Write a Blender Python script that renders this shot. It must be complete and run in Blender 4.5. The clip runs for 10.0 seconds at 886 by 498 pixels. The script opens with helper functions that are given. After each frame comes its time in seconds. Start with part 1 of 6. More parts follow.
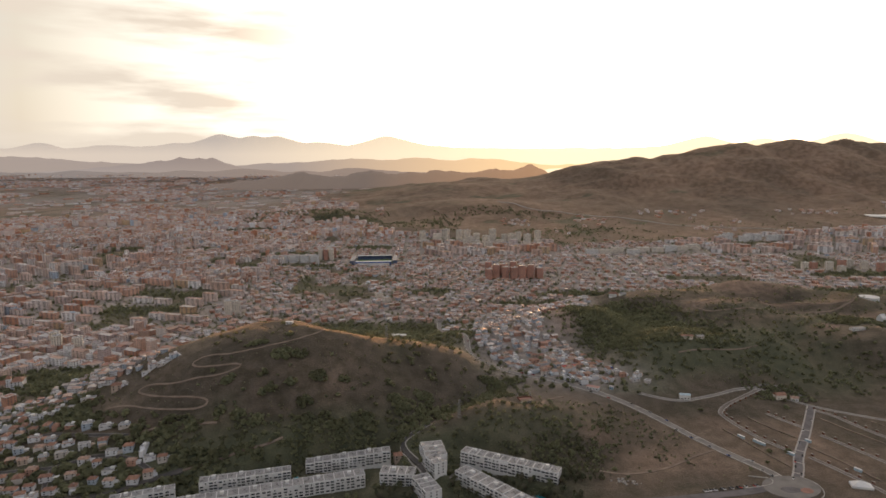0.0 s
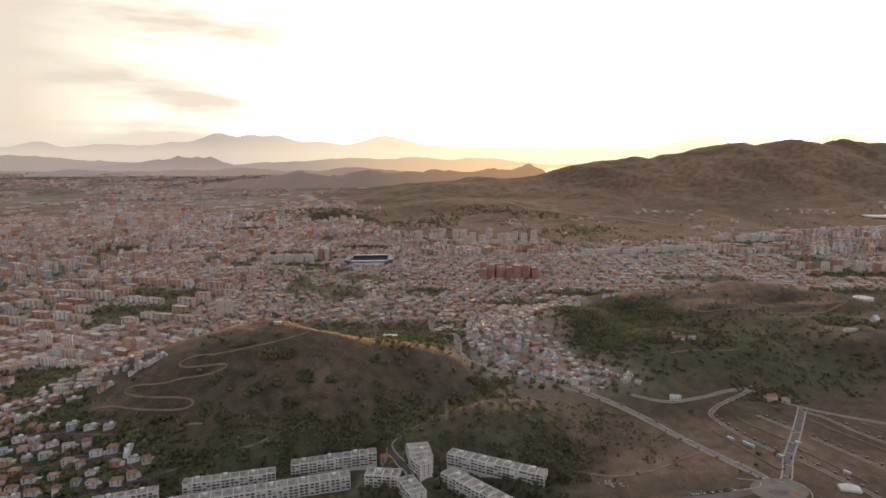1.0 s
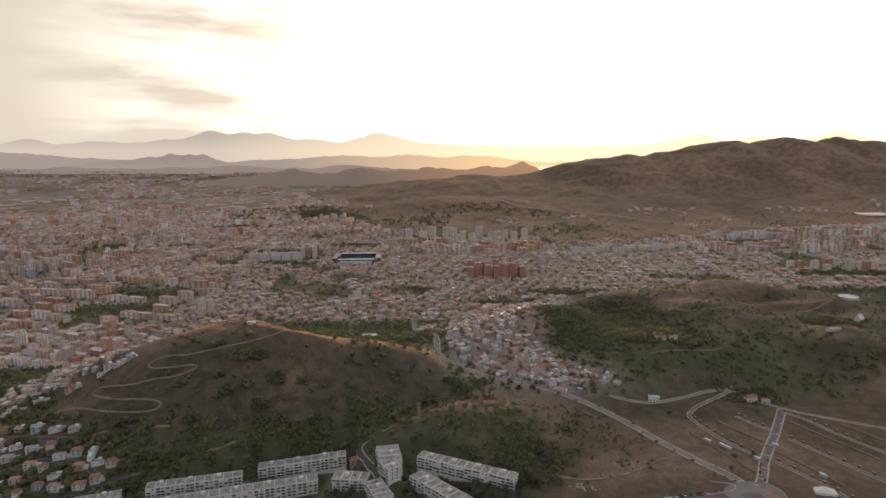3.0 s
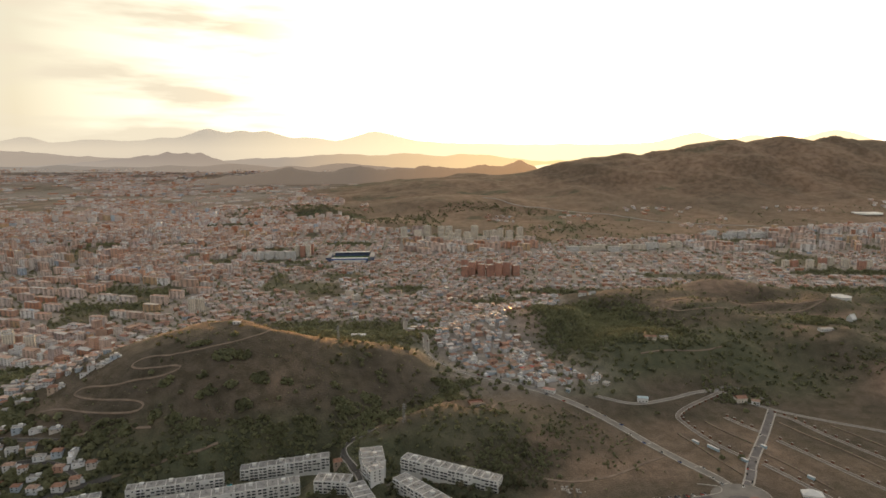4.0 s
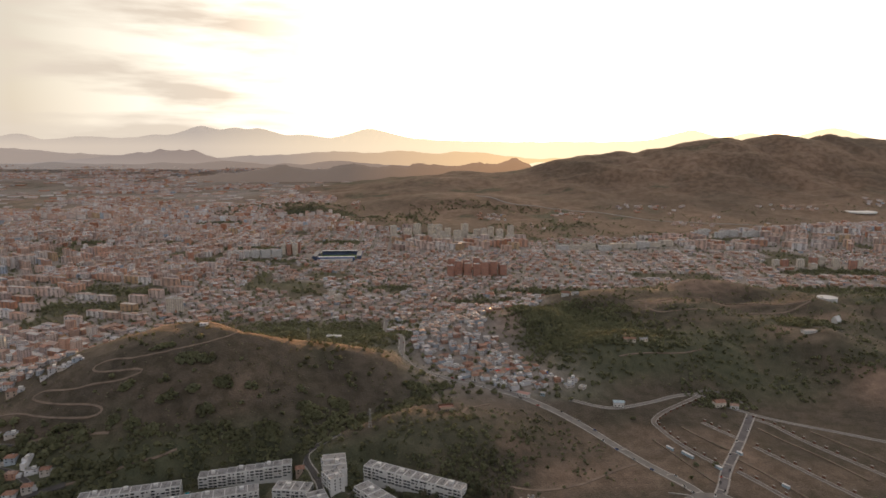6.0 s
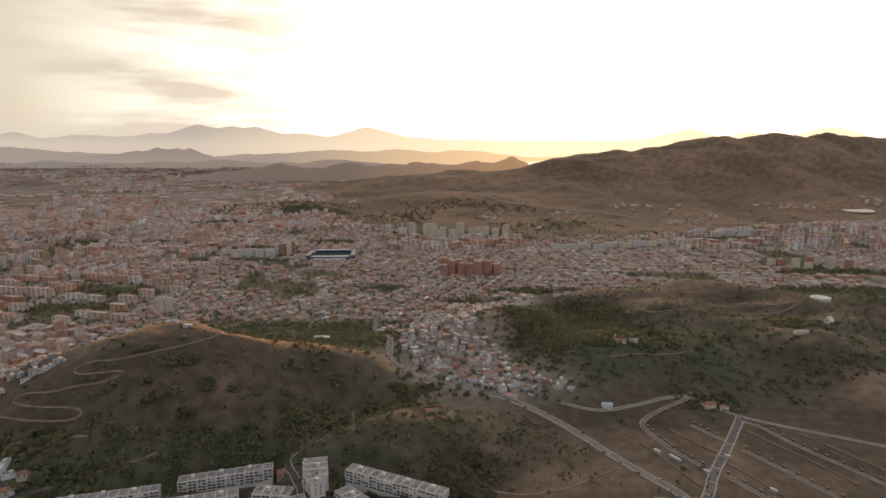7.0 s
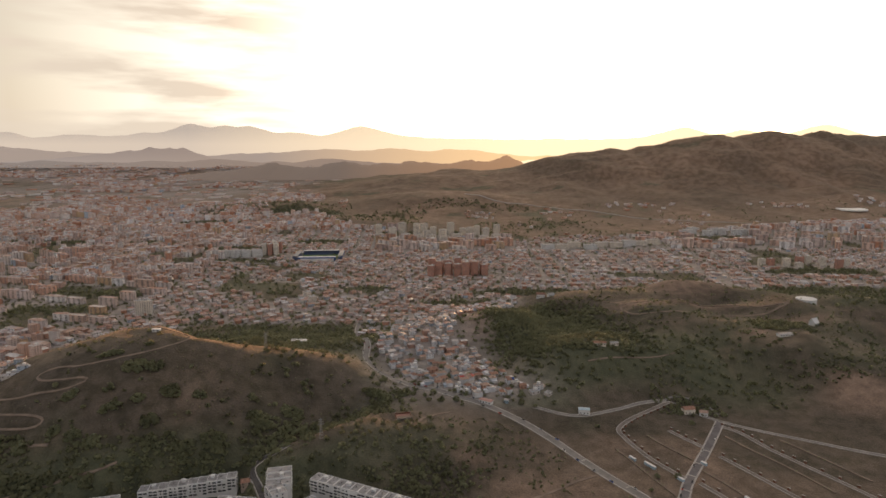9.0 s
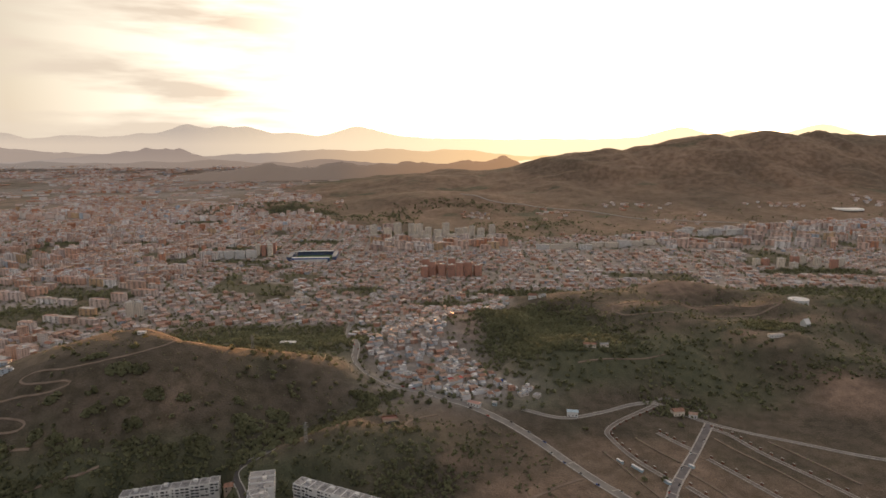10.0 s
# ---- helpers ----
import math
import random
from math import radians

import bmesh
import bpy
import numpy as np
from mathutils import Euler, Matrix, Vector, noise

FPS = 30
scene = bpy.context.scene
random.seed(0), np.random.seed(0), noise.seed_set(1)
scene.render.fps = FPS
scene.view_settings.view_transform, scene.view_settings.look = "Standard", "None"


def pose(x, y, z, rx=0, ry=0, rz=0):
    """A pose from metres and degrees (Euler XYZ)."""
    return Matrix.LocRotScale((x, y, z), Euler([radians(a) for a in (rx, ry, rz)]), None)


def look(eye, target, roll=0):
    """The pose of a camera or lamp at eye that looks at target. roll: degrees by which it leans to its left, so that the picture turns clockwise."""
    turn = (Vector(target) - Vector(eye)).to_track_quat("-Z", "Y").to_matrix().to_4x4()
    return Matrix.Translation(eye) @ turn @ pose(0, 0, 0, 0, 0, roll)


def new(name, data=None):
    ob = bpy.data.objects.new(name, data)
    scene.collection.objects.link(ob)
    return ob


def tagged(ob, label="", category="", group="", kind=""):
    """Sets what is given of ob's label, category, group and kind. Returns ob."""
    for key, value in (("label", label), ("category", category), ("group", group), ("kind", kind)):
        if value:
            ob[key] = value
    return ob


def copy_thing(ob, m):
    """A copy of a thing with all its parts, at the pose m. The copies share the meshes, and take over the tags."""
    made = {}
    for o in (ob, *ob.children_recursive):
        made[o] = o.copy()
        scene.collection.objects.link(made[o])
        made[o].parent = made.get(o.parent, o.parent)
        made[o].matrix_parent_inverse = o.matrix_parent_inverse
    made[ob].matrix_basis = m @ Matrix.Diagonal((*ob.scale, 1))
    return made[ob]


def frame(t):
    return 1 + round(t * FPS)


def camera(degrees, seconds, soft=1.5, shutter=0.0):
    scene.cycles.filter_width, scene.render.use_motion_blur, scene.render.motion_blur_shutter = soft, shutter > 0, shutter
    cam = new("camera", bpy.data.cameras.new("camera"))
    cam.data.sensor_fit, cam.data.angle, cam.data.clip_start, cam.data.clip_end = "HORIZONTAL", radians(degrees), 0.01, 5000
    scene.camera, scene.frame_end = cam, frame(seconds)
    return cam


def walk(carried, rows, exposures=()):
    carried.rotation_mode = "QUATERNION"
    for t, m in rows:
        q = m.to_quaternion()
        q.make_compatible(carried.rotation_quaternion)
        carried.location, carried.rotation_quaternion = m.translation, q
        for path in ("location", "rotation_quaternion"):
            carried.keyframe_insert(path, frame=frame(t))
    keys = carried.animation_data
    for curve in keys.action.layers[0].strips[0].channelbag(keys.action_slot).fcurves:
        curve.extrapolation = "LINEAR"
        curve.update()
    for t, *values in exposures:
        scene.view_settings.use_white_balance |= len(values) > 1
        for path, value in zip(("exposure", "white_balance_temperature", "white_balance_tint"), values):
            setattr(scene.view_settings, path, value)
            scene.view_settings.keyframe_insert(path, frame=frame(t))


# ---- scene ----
cam = camera(70.0, 10.0, soft=1.6)
PATH = [
    (0, (3.626, -7.863, 324.636), (3.624, -5.885, 324.342), -0.2),
    (0.5, (10.398, -5.326, 324.65), (10.396, -3.348, 324.355), -0.1),
    (1, (17.093, -2.647, 324.609), (17.091, -0.669, 324.313), -0.1),
    (1.5, (23.458, 0.338, 324.519), (23.459, 2.316, 324.223), -0.1),
    (2, (29.967, 3.365, 324.344), (29.969, 5.343, 324.047), -0.1),
    (2.5, (36.939, 6.569, 324.177), (36.943, 8.546, 323.877), -0.1),
    (4, (58.396, 17.238, 323.537), (58.405, 19.214, 323.23), -0.0),
    (4.5, (66.337, 21.601, 323.457), (66.346, 23.577, 323.148), -0.0),
    (5, (74.529, 26.517, 323.459), (74.539, 28.492, 323.147), 0.0),
    (5.5, (82.629, 31.533, 323.58), (82.641, 33.509, 323.267), 0.1),
    (7, (106.276, 45.62, 324.565), (106.29, 47.594, 324.246), 0.1),
    (7.5, (113.685, 49.79, 324.87), (113.7, 51.764, 324.55), 0.1),
    (8, (120.979, 53.74, 325.338), (120.995, 55.714, 325.016), 0.1),
    (8.5, (128.283, 57.487, 325.88), (128.301, 59.461, 325.557), 0.0),
    (9, (135.142, 61.16, 326.294), (135.161, 63.134, 325.971), -0.0),
    (9.5, (141.802, 64.275, 326.661), (141.823, 66.249, 326.338), -0.1),
    (10, (148.644, 66.451, 326.937), (148.666, 68.425, 326.614), -0.1),
]
EXPOSURE = [
    (0, 1.17, 6620, 10), (0.5, 1.22, 6620, 10), (1.2, 1.22, 6620, 10), (2.2, 1.13, 6620, 10), (3.6, 1.12, 6670, 10), (3.9, 1.16, 6870, 6), (4.05, 1.34, 7070, 2), (4.25, 1.17, 6720, 8), (4.5, 1.16, 6620, 10), (5.0, 1.08, 6620, 10),
    (7.0, 1.08, 6770, 10), (7.2, 1.17, 6870, 10), (7.4, 1.32, 7170, 6), (7.5, 1.54, 7470, 3), (7.6, 1.52, 7470, 2), (7.75, 1.36, 6870, 8), (8.0, 1.34, 6870, 9), (8.3, 1.18, 6870, 10), (9.0, 1.1, 6920, 11), (10, 1.12, 6970, 11),
]
walk(cam, [(t, look(eye, target, roll)) for t, eye, target, roll in PATH], EXPOSURE)

# ---- lie of the land ----
REF = (75.0, 30.0, 325.0)
NEAR, SPAN = 3000.0, 1800.0


# level ground under the terraces: middle, half sizes, turn, height
PADS = [
    (-190, 573, 44, 14, 14, 1.0), (-95, 604, 44, 13, 9, 4.5), (-142, 556, 72, 12, 16, 0.5), (-34, 570, 26, 14, -2, 9.0),
    (-4, 548, 14, 24, 25, 9.0), (-6, 590, 12, 22, 8, 21.0), (66, 583, 52, 11, -29.5, 17.0), (50, 553, 46, 12, -46, 10.5),
    (99, 697, 13, 9, 20, 41.0),
]
# lesser swells of the ground: place and height
SWELLS = [
    (40, 900, 11.0), (85, 960, 25.4), (110, 852, 14.9), (184, 1010, 27.6), (253, 1097, 0.2), (349, 877, 41.7), (451, 989, 18.5),
    (623, 915, 16.6), (628, 1006, 8.2), (582, 1235, 14.6), (660, 1180, 5.1), (730, 1051, 10.9), (160, 825, -2.7), (283, 800, 0.2),
    (13, 925, 18.5), (30, 655, 17.1), (105, 790, 14.0), (-345, 1085, 10.3), (150, 1080, 15.1), (100, 1200, 8.6), (20, 810, -13.4),
    (-80, 780, 0.9), (-20, 795, -5.4), (-60, 880, 7.3), (-150, 900, 36.9), (-60, 700, -6.4), (-120, 1000, 15.0),
]

# further swells: place and height
FOLDS = [
    (161, 758, 0.6), (-149, 754, -1.1), (278, 651, -0.5), (-239, 677, 3.7), (-261, 658, 1.3), (-238, 639, -4.1),
    (-242, 613, -8.3), (-212, 717, 5.8), (444, 1055, -11.1), (193, 974, 12.7), (357, 872, 7.9), (589, 919, 6.5),
    (630, 919, -4.8), (649, 926, -5.4), (316, 1137, -5.1), (29, 854, -6.0), (-2, 816, 6.9), (89, 836, -5.3),
    (203, 810, -2.5), (-39, 634, -6.1), (233, 628, 2.0), (715, 1034, -1.7), (-62, 959, 1.1), (-344, 647, -0.4),
    (-316, 604, -1.3), (-350, 627, -2.6), (570, 1040, 1.4), (633, 1035, -10.8), (547, 1120, -19.5), (643, 1110, -13.8),
    (565, 1215, 1.2), (501, 1200, -3.6), (647, 1205, 4.4), (721, 1180, 5.4), (421, 1205, -3.5), (273, 1000, 14.8),
    (380, 1060, -14.1), (329, 1085, -10.9), (430, 835, -2.1), (354, 835, -7.9), (506, 835, -2.0), (448, 880, 17.5),
    (495, 880, 17.6), (542, 945, 12.6), (485, 970, 0.8), (289, 880, 15.0), (316, 830, -12.2), (604, 835, -1.6),
    (664, 860, 13.6), (696, 960, 8.7), (246, 752, 1.0), (292, 738, 1.2), (341, 754, 3.1), (380, 774, 2.5),
    (412, 779, -1.7), (452, 757, -2.2), (483, 738, 0.7), (523, 700, 0.7), (566, 666, -0.3), (602, 648, 0.3),
    (660, 630, -0.0), (337, 716, 0.5), (400, 736, 1.6), (456, 735, 0.5), (424, 690, -0.5), (500, 650, -0.2),
    (560, 720, -0.3), (640, 740, -0.6), (255, 671, -0.6), (153, 751, 1.0), (190, 728, -0.7), (345, 690, -2.2),
    (300, 700, -0.9),
]


def lattice(ix, iy, seed):
    h = (ix.astype(np.int64) * 374761393 + iy.astype(np.int64) * 668265263 + seed * 974634721) & 0x7FFFFFFF
    h = ((h ^ (h >> 13)) * 1274126177) & 0x7FFFFFFF
    return ((h ^ (h >> 16)) & 0xFFFF) / 65535.0


def vnoise(x, y, size, seed=0):
    """Smooth value noise from -1 to 1 with features of that size in metres."""
    x, y = np.asarray(x, float) / size, np.asarray(y, float) / size
    ix, iy = np.floor(x), np.floor(y)
    fx, fy = x - ix, y - iy
    fx, fy = fx * fx * (3 - 2 * fx), fy * fy * (3 - 2 * fy)
    a, b = lattice(ix, iy, seed), lattice(ix + 1, iy, seed)
    c, d = lattice(ix, iy + 1, seed), lattice(ix + 1, iy + 1, seed)
    return 2 * ((a * (1 - fx) + b * fx) * (1 - fy) + (c * (1 - fx) + d * fx) * fy) - 1


def bump(x, y, cx, cy, sx, sy, h, turn=0.0, power=1.0):
    c, s = math.cos(radians(turn)), math.sin(radians(turn))
    u, v = (x - cx) * c + (y - cy) * s, (y - cy) * c - (x - cx) * s
    return h * np.exp(-(((u / sx) ** 2 + (v / sy) ** 2) ** power))


def step(a, b, v):
    t = np.clip((v - a) / (b - a), 0, 1)
    return t * t * (3 - 2 * t)


def height(x, y):
    """Height of the ground in metres at true places."""
    x, y = np.asarray(x, float), np.asarray(y, float)
    z = 6.0 + 0 * x
    # the bare hill with the winding track, and its eastern shoulder
    h1 = bump(x, y, -165, 780, 270, 158, 103, 0, 1.15)
    h1 = np.where(x > -165, bump(x, y, -165, 780, 185, 158, 103, 0, 1.15), h1)
    brow = np.interp(x, [-260, -205, -143, -20, 30], [812, 795, 748, 780, 800])
    h1 = h1 * np.exp(-((np.maximum(y - brow, 0) / 88) ** 2))
    h1 = h1 + bump(x, y, 0, 822, 75, 58, 24, -25)
    # the knoll with the house and the valley mouth
    h2 = bump(x, y, 110, 660, 95, 60, 25, 20)
    # the broad eastern hill
    h3 = bump(x, y, 470, 1120, 250, 150, 84, 0, 1.3) + bump(x, y, 800, 1060, 210, 150, 62)
    h3 = h3 + bump(x, y, 640, 890, 170, 90, 20, 20) + bump(x, y, 800, 770, 190, 110, 38)
    z = z + h1 + h2 + h3
    z = z - bump(x, y, -150, 560, 230, 45, 20) - bump(x, y, 10, 690, 60, 50, 14, 60)
    # the upper valley with the terraced building plots, the village street
    z = z + bump(x, y, 380, 640, 260, 170, 10) + bump(x, y, 230, 815, 120, 90, 25) + bump(x, y, 110, 545, 110, 50, 8)
    z = z - bump(x, y, 75, 870, 45, 120, 11, 15)
    # park valley behind the bare hill
    z = z + bump(x, y, -60, 960, 150, 90, 9)
    rough = np.clip((h1 + h2 + h3) / 40, 0, 1)
    z = z + rough * (3.2 * vnoise(x, y, 70, 3) + 1.4 * vnoise(x, y, 28, 4) + 0.35 * vnoise(x, y, 9, 5))
    ridge = 1 - np.abs(vnoise(x + 0.3 * y, y * 0.7, 150, 8))
    fold_in = 1 - np.abs(vnoise(x, y, 62, 9))
    z = z + np.clip(h3 / 60, 0, 1) * (26 * (ridge - 0.6) + 8 * (fold_in - 0.6))
    for cx, cy, hgt in SWELLS:
        z = z + bump(x, y, cx, cy, 80, 80, hgt)
    z = z - bump(x, y, 22, 704, 85, 15, 8, 45) + bump(x, y, 20, 664, 40, 18, 5, 25)
    z = z + bump(x, y, 560, 1043, 120, 15, 8, -5) - bump(x, y, 560, 1100, 110, 28, 9) + bump(x, y, 590, 1185, 95, 26, 6) - bump(x, y, 520, 880, 22, 75, 9, 12)
    for cx, cy, hgt in FOLDS:
        z = z + bump(x, y, cx, cy, 75, 75, hgt)
    # far slopes beyond the city
    m1 = bump(x, y, 300, 4400, 1000, 1150, 150) + bump(x, y, -700, 2950, 420, 260, 40)
    m1 = m1 + bump(x, y, 150, 3050, 380, 260, 55) + bump(x, y, -250, 2560, 260, 160, 22) + bump(x, y, -480, 2830, 150, 120, 28)
    crest = np.interp(x, *np.transpose([(300, 20), (613, 77), (800, 122), (1038, 186), (1260, 232), (1360, 232), (1445, 280), (1593, 312), (1759, 360), (1944, 386), (2036, 360), (2276, 412), (2498, 381), (2598, 411), (2683, 390), (3600, 365)]))
    crest = crest + 5 * vnoise(x, 0 * x, 130, 11) + 4 * vnoise(x, 0 * x, 60, 12)
    m2 = crest * np.exp(-(np.abs((y - 4150) / 860) ** 1.7)) * step(300, 900, x)
    spurs = 1 - np.abs(vnoise(x + 0.25 * y, 0.45 * y, 300, 14))
    m2 = m2 + np.clip(m2 / 130, 0, 1) * np.clip((4150 - y) / 500, 0, 1) * (48 * (spurs - 0.65) + 18 * vnoise(x, y, 130, 15))
    m2 = m2 + np.clip(m2 / 130, 0, 1) * (6 * vnoise(x, y, 75, 18) + 4 * vnoise(x, y, 38, 19))
    z = z + m1 + m2 + np.clip(m1 / 60, 0, 1) * (16 * vnoise(x, y, 260, 16) + 7 * vnoise(x, y, 90, 17))
    for cx, cy, hx, hy, turn, level in PADS:
        c, s = math.cos(radians(turn)), math.sin(radians(turn))
        u, v = (x - cx) * c + (y - cy) * s, (y - cy) * c - (x - cx) * s
        away = np.hypot(np.maximum(np.abs(u) - hx, 0), np.maximum(np.abs(v) - hy, 0))
        z = z + (level - z) * step(16, 2, away)
    return z


def far_scale(y):
    y = np.asarray(y, float)
    near = np.where(y > NEAR, NEAR + SPAN * (1 - np.exp(-(np.maximum(y, NEAR) - NEAR) / SPAN)), y)
    return near, np.where(y > NEAR, (near - REF[1]) / np.maximum(y - REF[1], 1.0), 1.0)


def fold(x, y, z):
    """Brings what lies beyond the near country within reach, towards the eye, with its size and height in step."""
    near, s = far_scale(y)
    return REF[0] + (x - REF[0]) * s, near, REF[2] + (z - REF[2]) * s, s

# ---- world and sun ----
SUN_AZ, SUN_EL = 12.5, 4.1
world = bpy.data.worlds.new("evening_sky")
scene.world = world
world.use_nodes = True
wn, wl = world.node_tree.nodes, world.node_tree.links
wn.clear()
w_out, w_bg = wn.new("ShaderNodeOutputWorld"), wn.new("ShaderNodeBackground")
sky = wn.new("ShaderNodeTexSky")
sky.sky_type, sky.sun_disc = "NISHITA", False
sky.sun_elevation, sky.sun_rotation = radians(SUN_EL), radians(SUN_AZ)
sky.altitude, sky.air_density, sky.dust_density, sky.ozone_density = 100, 1.0, 3.0, 1.0
w_tex, w_map = wn.new("ShaderNodeTexCoord"), wn.new("ShaderNodeMapping")
w_map.inputs["Scale"].default_value = (1.7, 1.7, 11.0)
w_noise = wn.new("ShaderNodeTexNoise")
w_noise.inputs["Scale"].default_value, w_noise.inputs["Detail"].default_value = 2.4, 6.0
w_ramp = wn.new("ShaderNodeValToRGB")
w_ramp.color_ramp.elements[0].position, w_ramp.color_ramp.elements[1].position = 0.39, 0.57
w_mix = wn.new("ShaderNodeMix")
w_mix.data_type = "RGBA"
w_veil = wn.new("ShaderNodeMix")
w_veil.data_type = "RGBA"
w_tone = wn.new("ShaderNodeValToRGB")
w_tone.color_ramp.elements[0].position, w_tone.color_ramp.elements[0].color = 0.70, (0.45, 0.405, 0.345, 1)
w_tone.color_ramp.elements[1].position, w_tone.color_ramp.elements[1].color = 0.95, (1.0, 0.955, 0.85, 1)
w_low = w_tone.color_ramp.elements.new(0.15)
w_low.color = (0.36, 0.51, 0.92, 1)
w_gain = wn.new("ShaderNodeVectorMath")
w_gain.operation = "SCALE"
w_gain.inputs["Scale"].default_value = 8.6
# bright evening haze round the sun, thinning out towards the far side of the sky
w_dot = wn.new("ShaderNodeVectorMath")
w_dot.operation = "DOT_PRODUCT"
w_dot.inputs[1].default_value = (math.sin(radians(SUN_AZ)), math.cos(radians(SUN_AZ)), 0.05)
w_fade = wn.new("ShaderNodeMapRange")
w_fade.interpolation_type = "SMOOTHSTEP"
w_fade.inputs["From Min"].default_value, w_fade.inputs["From Max"].default_value = 0.0, 0.9
w_fade.inputs["To Min"].default_value, w_fade.inputs["To Max"].default_value = 0.22, 0.93
# streaky clouds, thinner towards the sun
w_side = wn.new("ShaderNodeMapRange")
w_side.inputs["From Min"].default_value, w_side.inputs["From Max"].default_value = 0.962, 0.86
w_side.inputs["To Min"].default_value, w_side.inputs["To Max"].default_value = 0.0, 1.0
w_cloud = wn.new("ShaderNodeMath")
w_cloud.operation = "MULTIPLY"
wl.new(w_tex.outputs["Generated"], w_dot.inputs[0])
wl.new(w_dot.outputs["Value"], w_fade.inputs["Value"])
wl.new(w_dot.outputs["Value"], w_side.inputs["Value"])
wl.new(w_dot.outputs["Value"], w_tone.inputs[0])
wl.new(w_tone.outputs[0], w_gain.inputs[0])
wl.new(w_gain.outputs[0], w_veil.inputs[7])
wl.new(w_fade.outputs[0], w_veil.inputs[0])
wl.new(sky.outputs[0], w_veil.inputs[6])
wl.new(w_tex.outputs["Generated"], w_map.inputs[0])
wl.new(w_map.outputs[0], w_noise.inputs["Vector"])
wl.new(w_noise.outputs[0], w_ramp.inputs[0])
wl.new(w_ramp.outputs[0], w_cloud.inputs[0])
wl.new(w_side.outputs[0], w_cloud.inputs[1])
wl.new(w_cloud.outputs[0], w_mix.inputs[0])
wl.new(w_veil.outputs[2], w_mix.inputs[6])
w_mix.inputs[7].default_value = (3.7, 3.25, 2.75, 1)
# warm aureole close round the sun
w_sun = wn.new("ShaderNodeVectorMath")
w_sun.operation = "DOT_PRODUCT"
w_sun.inputs[1].default_value = (math.sin(radians(SUN_AZ)) * math.cos(radians(SUN_EL)), math.cos(radians(SUN_AZ)) * math.cos(radians(SUN_EL)), math.sin(radians(SUN_EL)))
w_pow = wn.new("ShaderNodeMath")
w_pow.operation = "POWER"
w_pow.inputs[1].default_value = 28.0
w_clip = wn.new("ShaderNodeMath")
w_clip.operation = "MAXIMUM"
w_clip.inputs[1].default_value = 0.0
w_glow = wn.new("ShaderNodeVectorMath")
w_glow.operation = "SCALE"
w_glow.inputs[0].default_value = (30.0, 16.5, 6.5)
w_add = wn.new("ShaderNodeVectorMath")
wl.new(w_tex.outputs["Generated"], w_sun.inputs[0])
wl.new(w_sun.outputs["Value"], w_clip.inputs[0])
wl.new(w_clip.outputs[0], w_pow.inputs[0])
wl.new(w_pow.outputs[0], w_glow.inputs["Scale"])
wl.new(w_mix.outputs[2], w_add.inputs[0])
wl.new(w_glow.outputs[0], w_add.inputs[1])
wl.new(w_add.outputs[0], w_bg.inputs[0])
w_bg.inputs[1].default_value = 0.1
wl.new(w_bg.outputs[0], w_out.inputs[0])

sun = new("sun", bpy.data.lights.new("sun", "SUN"))
sun.data.energy, sun.data.angle, sun.data.color = 4.5, radians(1.5), (1.0, 0.47, 0.19)
sun.matrix_world = look((0, 0, 900), (-math.sin(radians(SUN_AZ)) * 100, -math.cos(radians(SUN_AZ)) * 100, 900 - 100 * math.tan(radians(SUN_EL))))


# ---- materials ----
def material(name, rough=0.9, metal=0.0):
    m = bpy.data.materials.new(name)
    m.use_nodes = True
    b = m.node_tree.nodes["Principled BSDF"]
    b.inputs["Roughness"].default_value, b.inputs["Metallic"].default_value = rough, metal
    b.inputs["Specular IOR Level"].default_value = 0.2
    return m, m.node_tree.nodes, m.node_tree.links, b


def ramp_node(nodes, stops, flat=False):
    r = nodes.new("ShaderNodeValToRGB")
    r.color_ramp.interpolation = "CONSTANT" if flat else "LINEAR"
    e = r.color_ramp.elements
    while len(e) < len(stops):
        e.new(0.5)
    for el, (p, c) in zip(e, stops):
        el.position, el.color = p, (*c, 1)
    return r


def noise_node(nodes, links, scale, detail=4.0, source=None):
    n = nodes.new("ShaderNodeTexNoise")
    n.inputs["Scale"].default_value, n.inputs["Detail"].default_value = scale, detail
    if source is not None:
        links.new(source, n.inputs["Vector"])
    return n


def mix_node(nodes, links, fac, a, b, blend="MIX"):
    m = nodes.new("ShaderNodeMix")
    m.data_type, m.blend_type = "RGBA", blend
    for sock, v in ((m.inputs[0], fac), (m.inputs[6], a), (m.inputs[7], b)):
        if isinstance(v, (int, float)):
            sock.default_value = v
        elif isinstance(v, tuple):
            sock.default_value = (*v, 1)
        else:
            links.new(v, sock)
    return m.outputs[2]


def place_vector(nodes):
    return nodes.new("ShaderNodeNewGeometry").outputs["Position"]


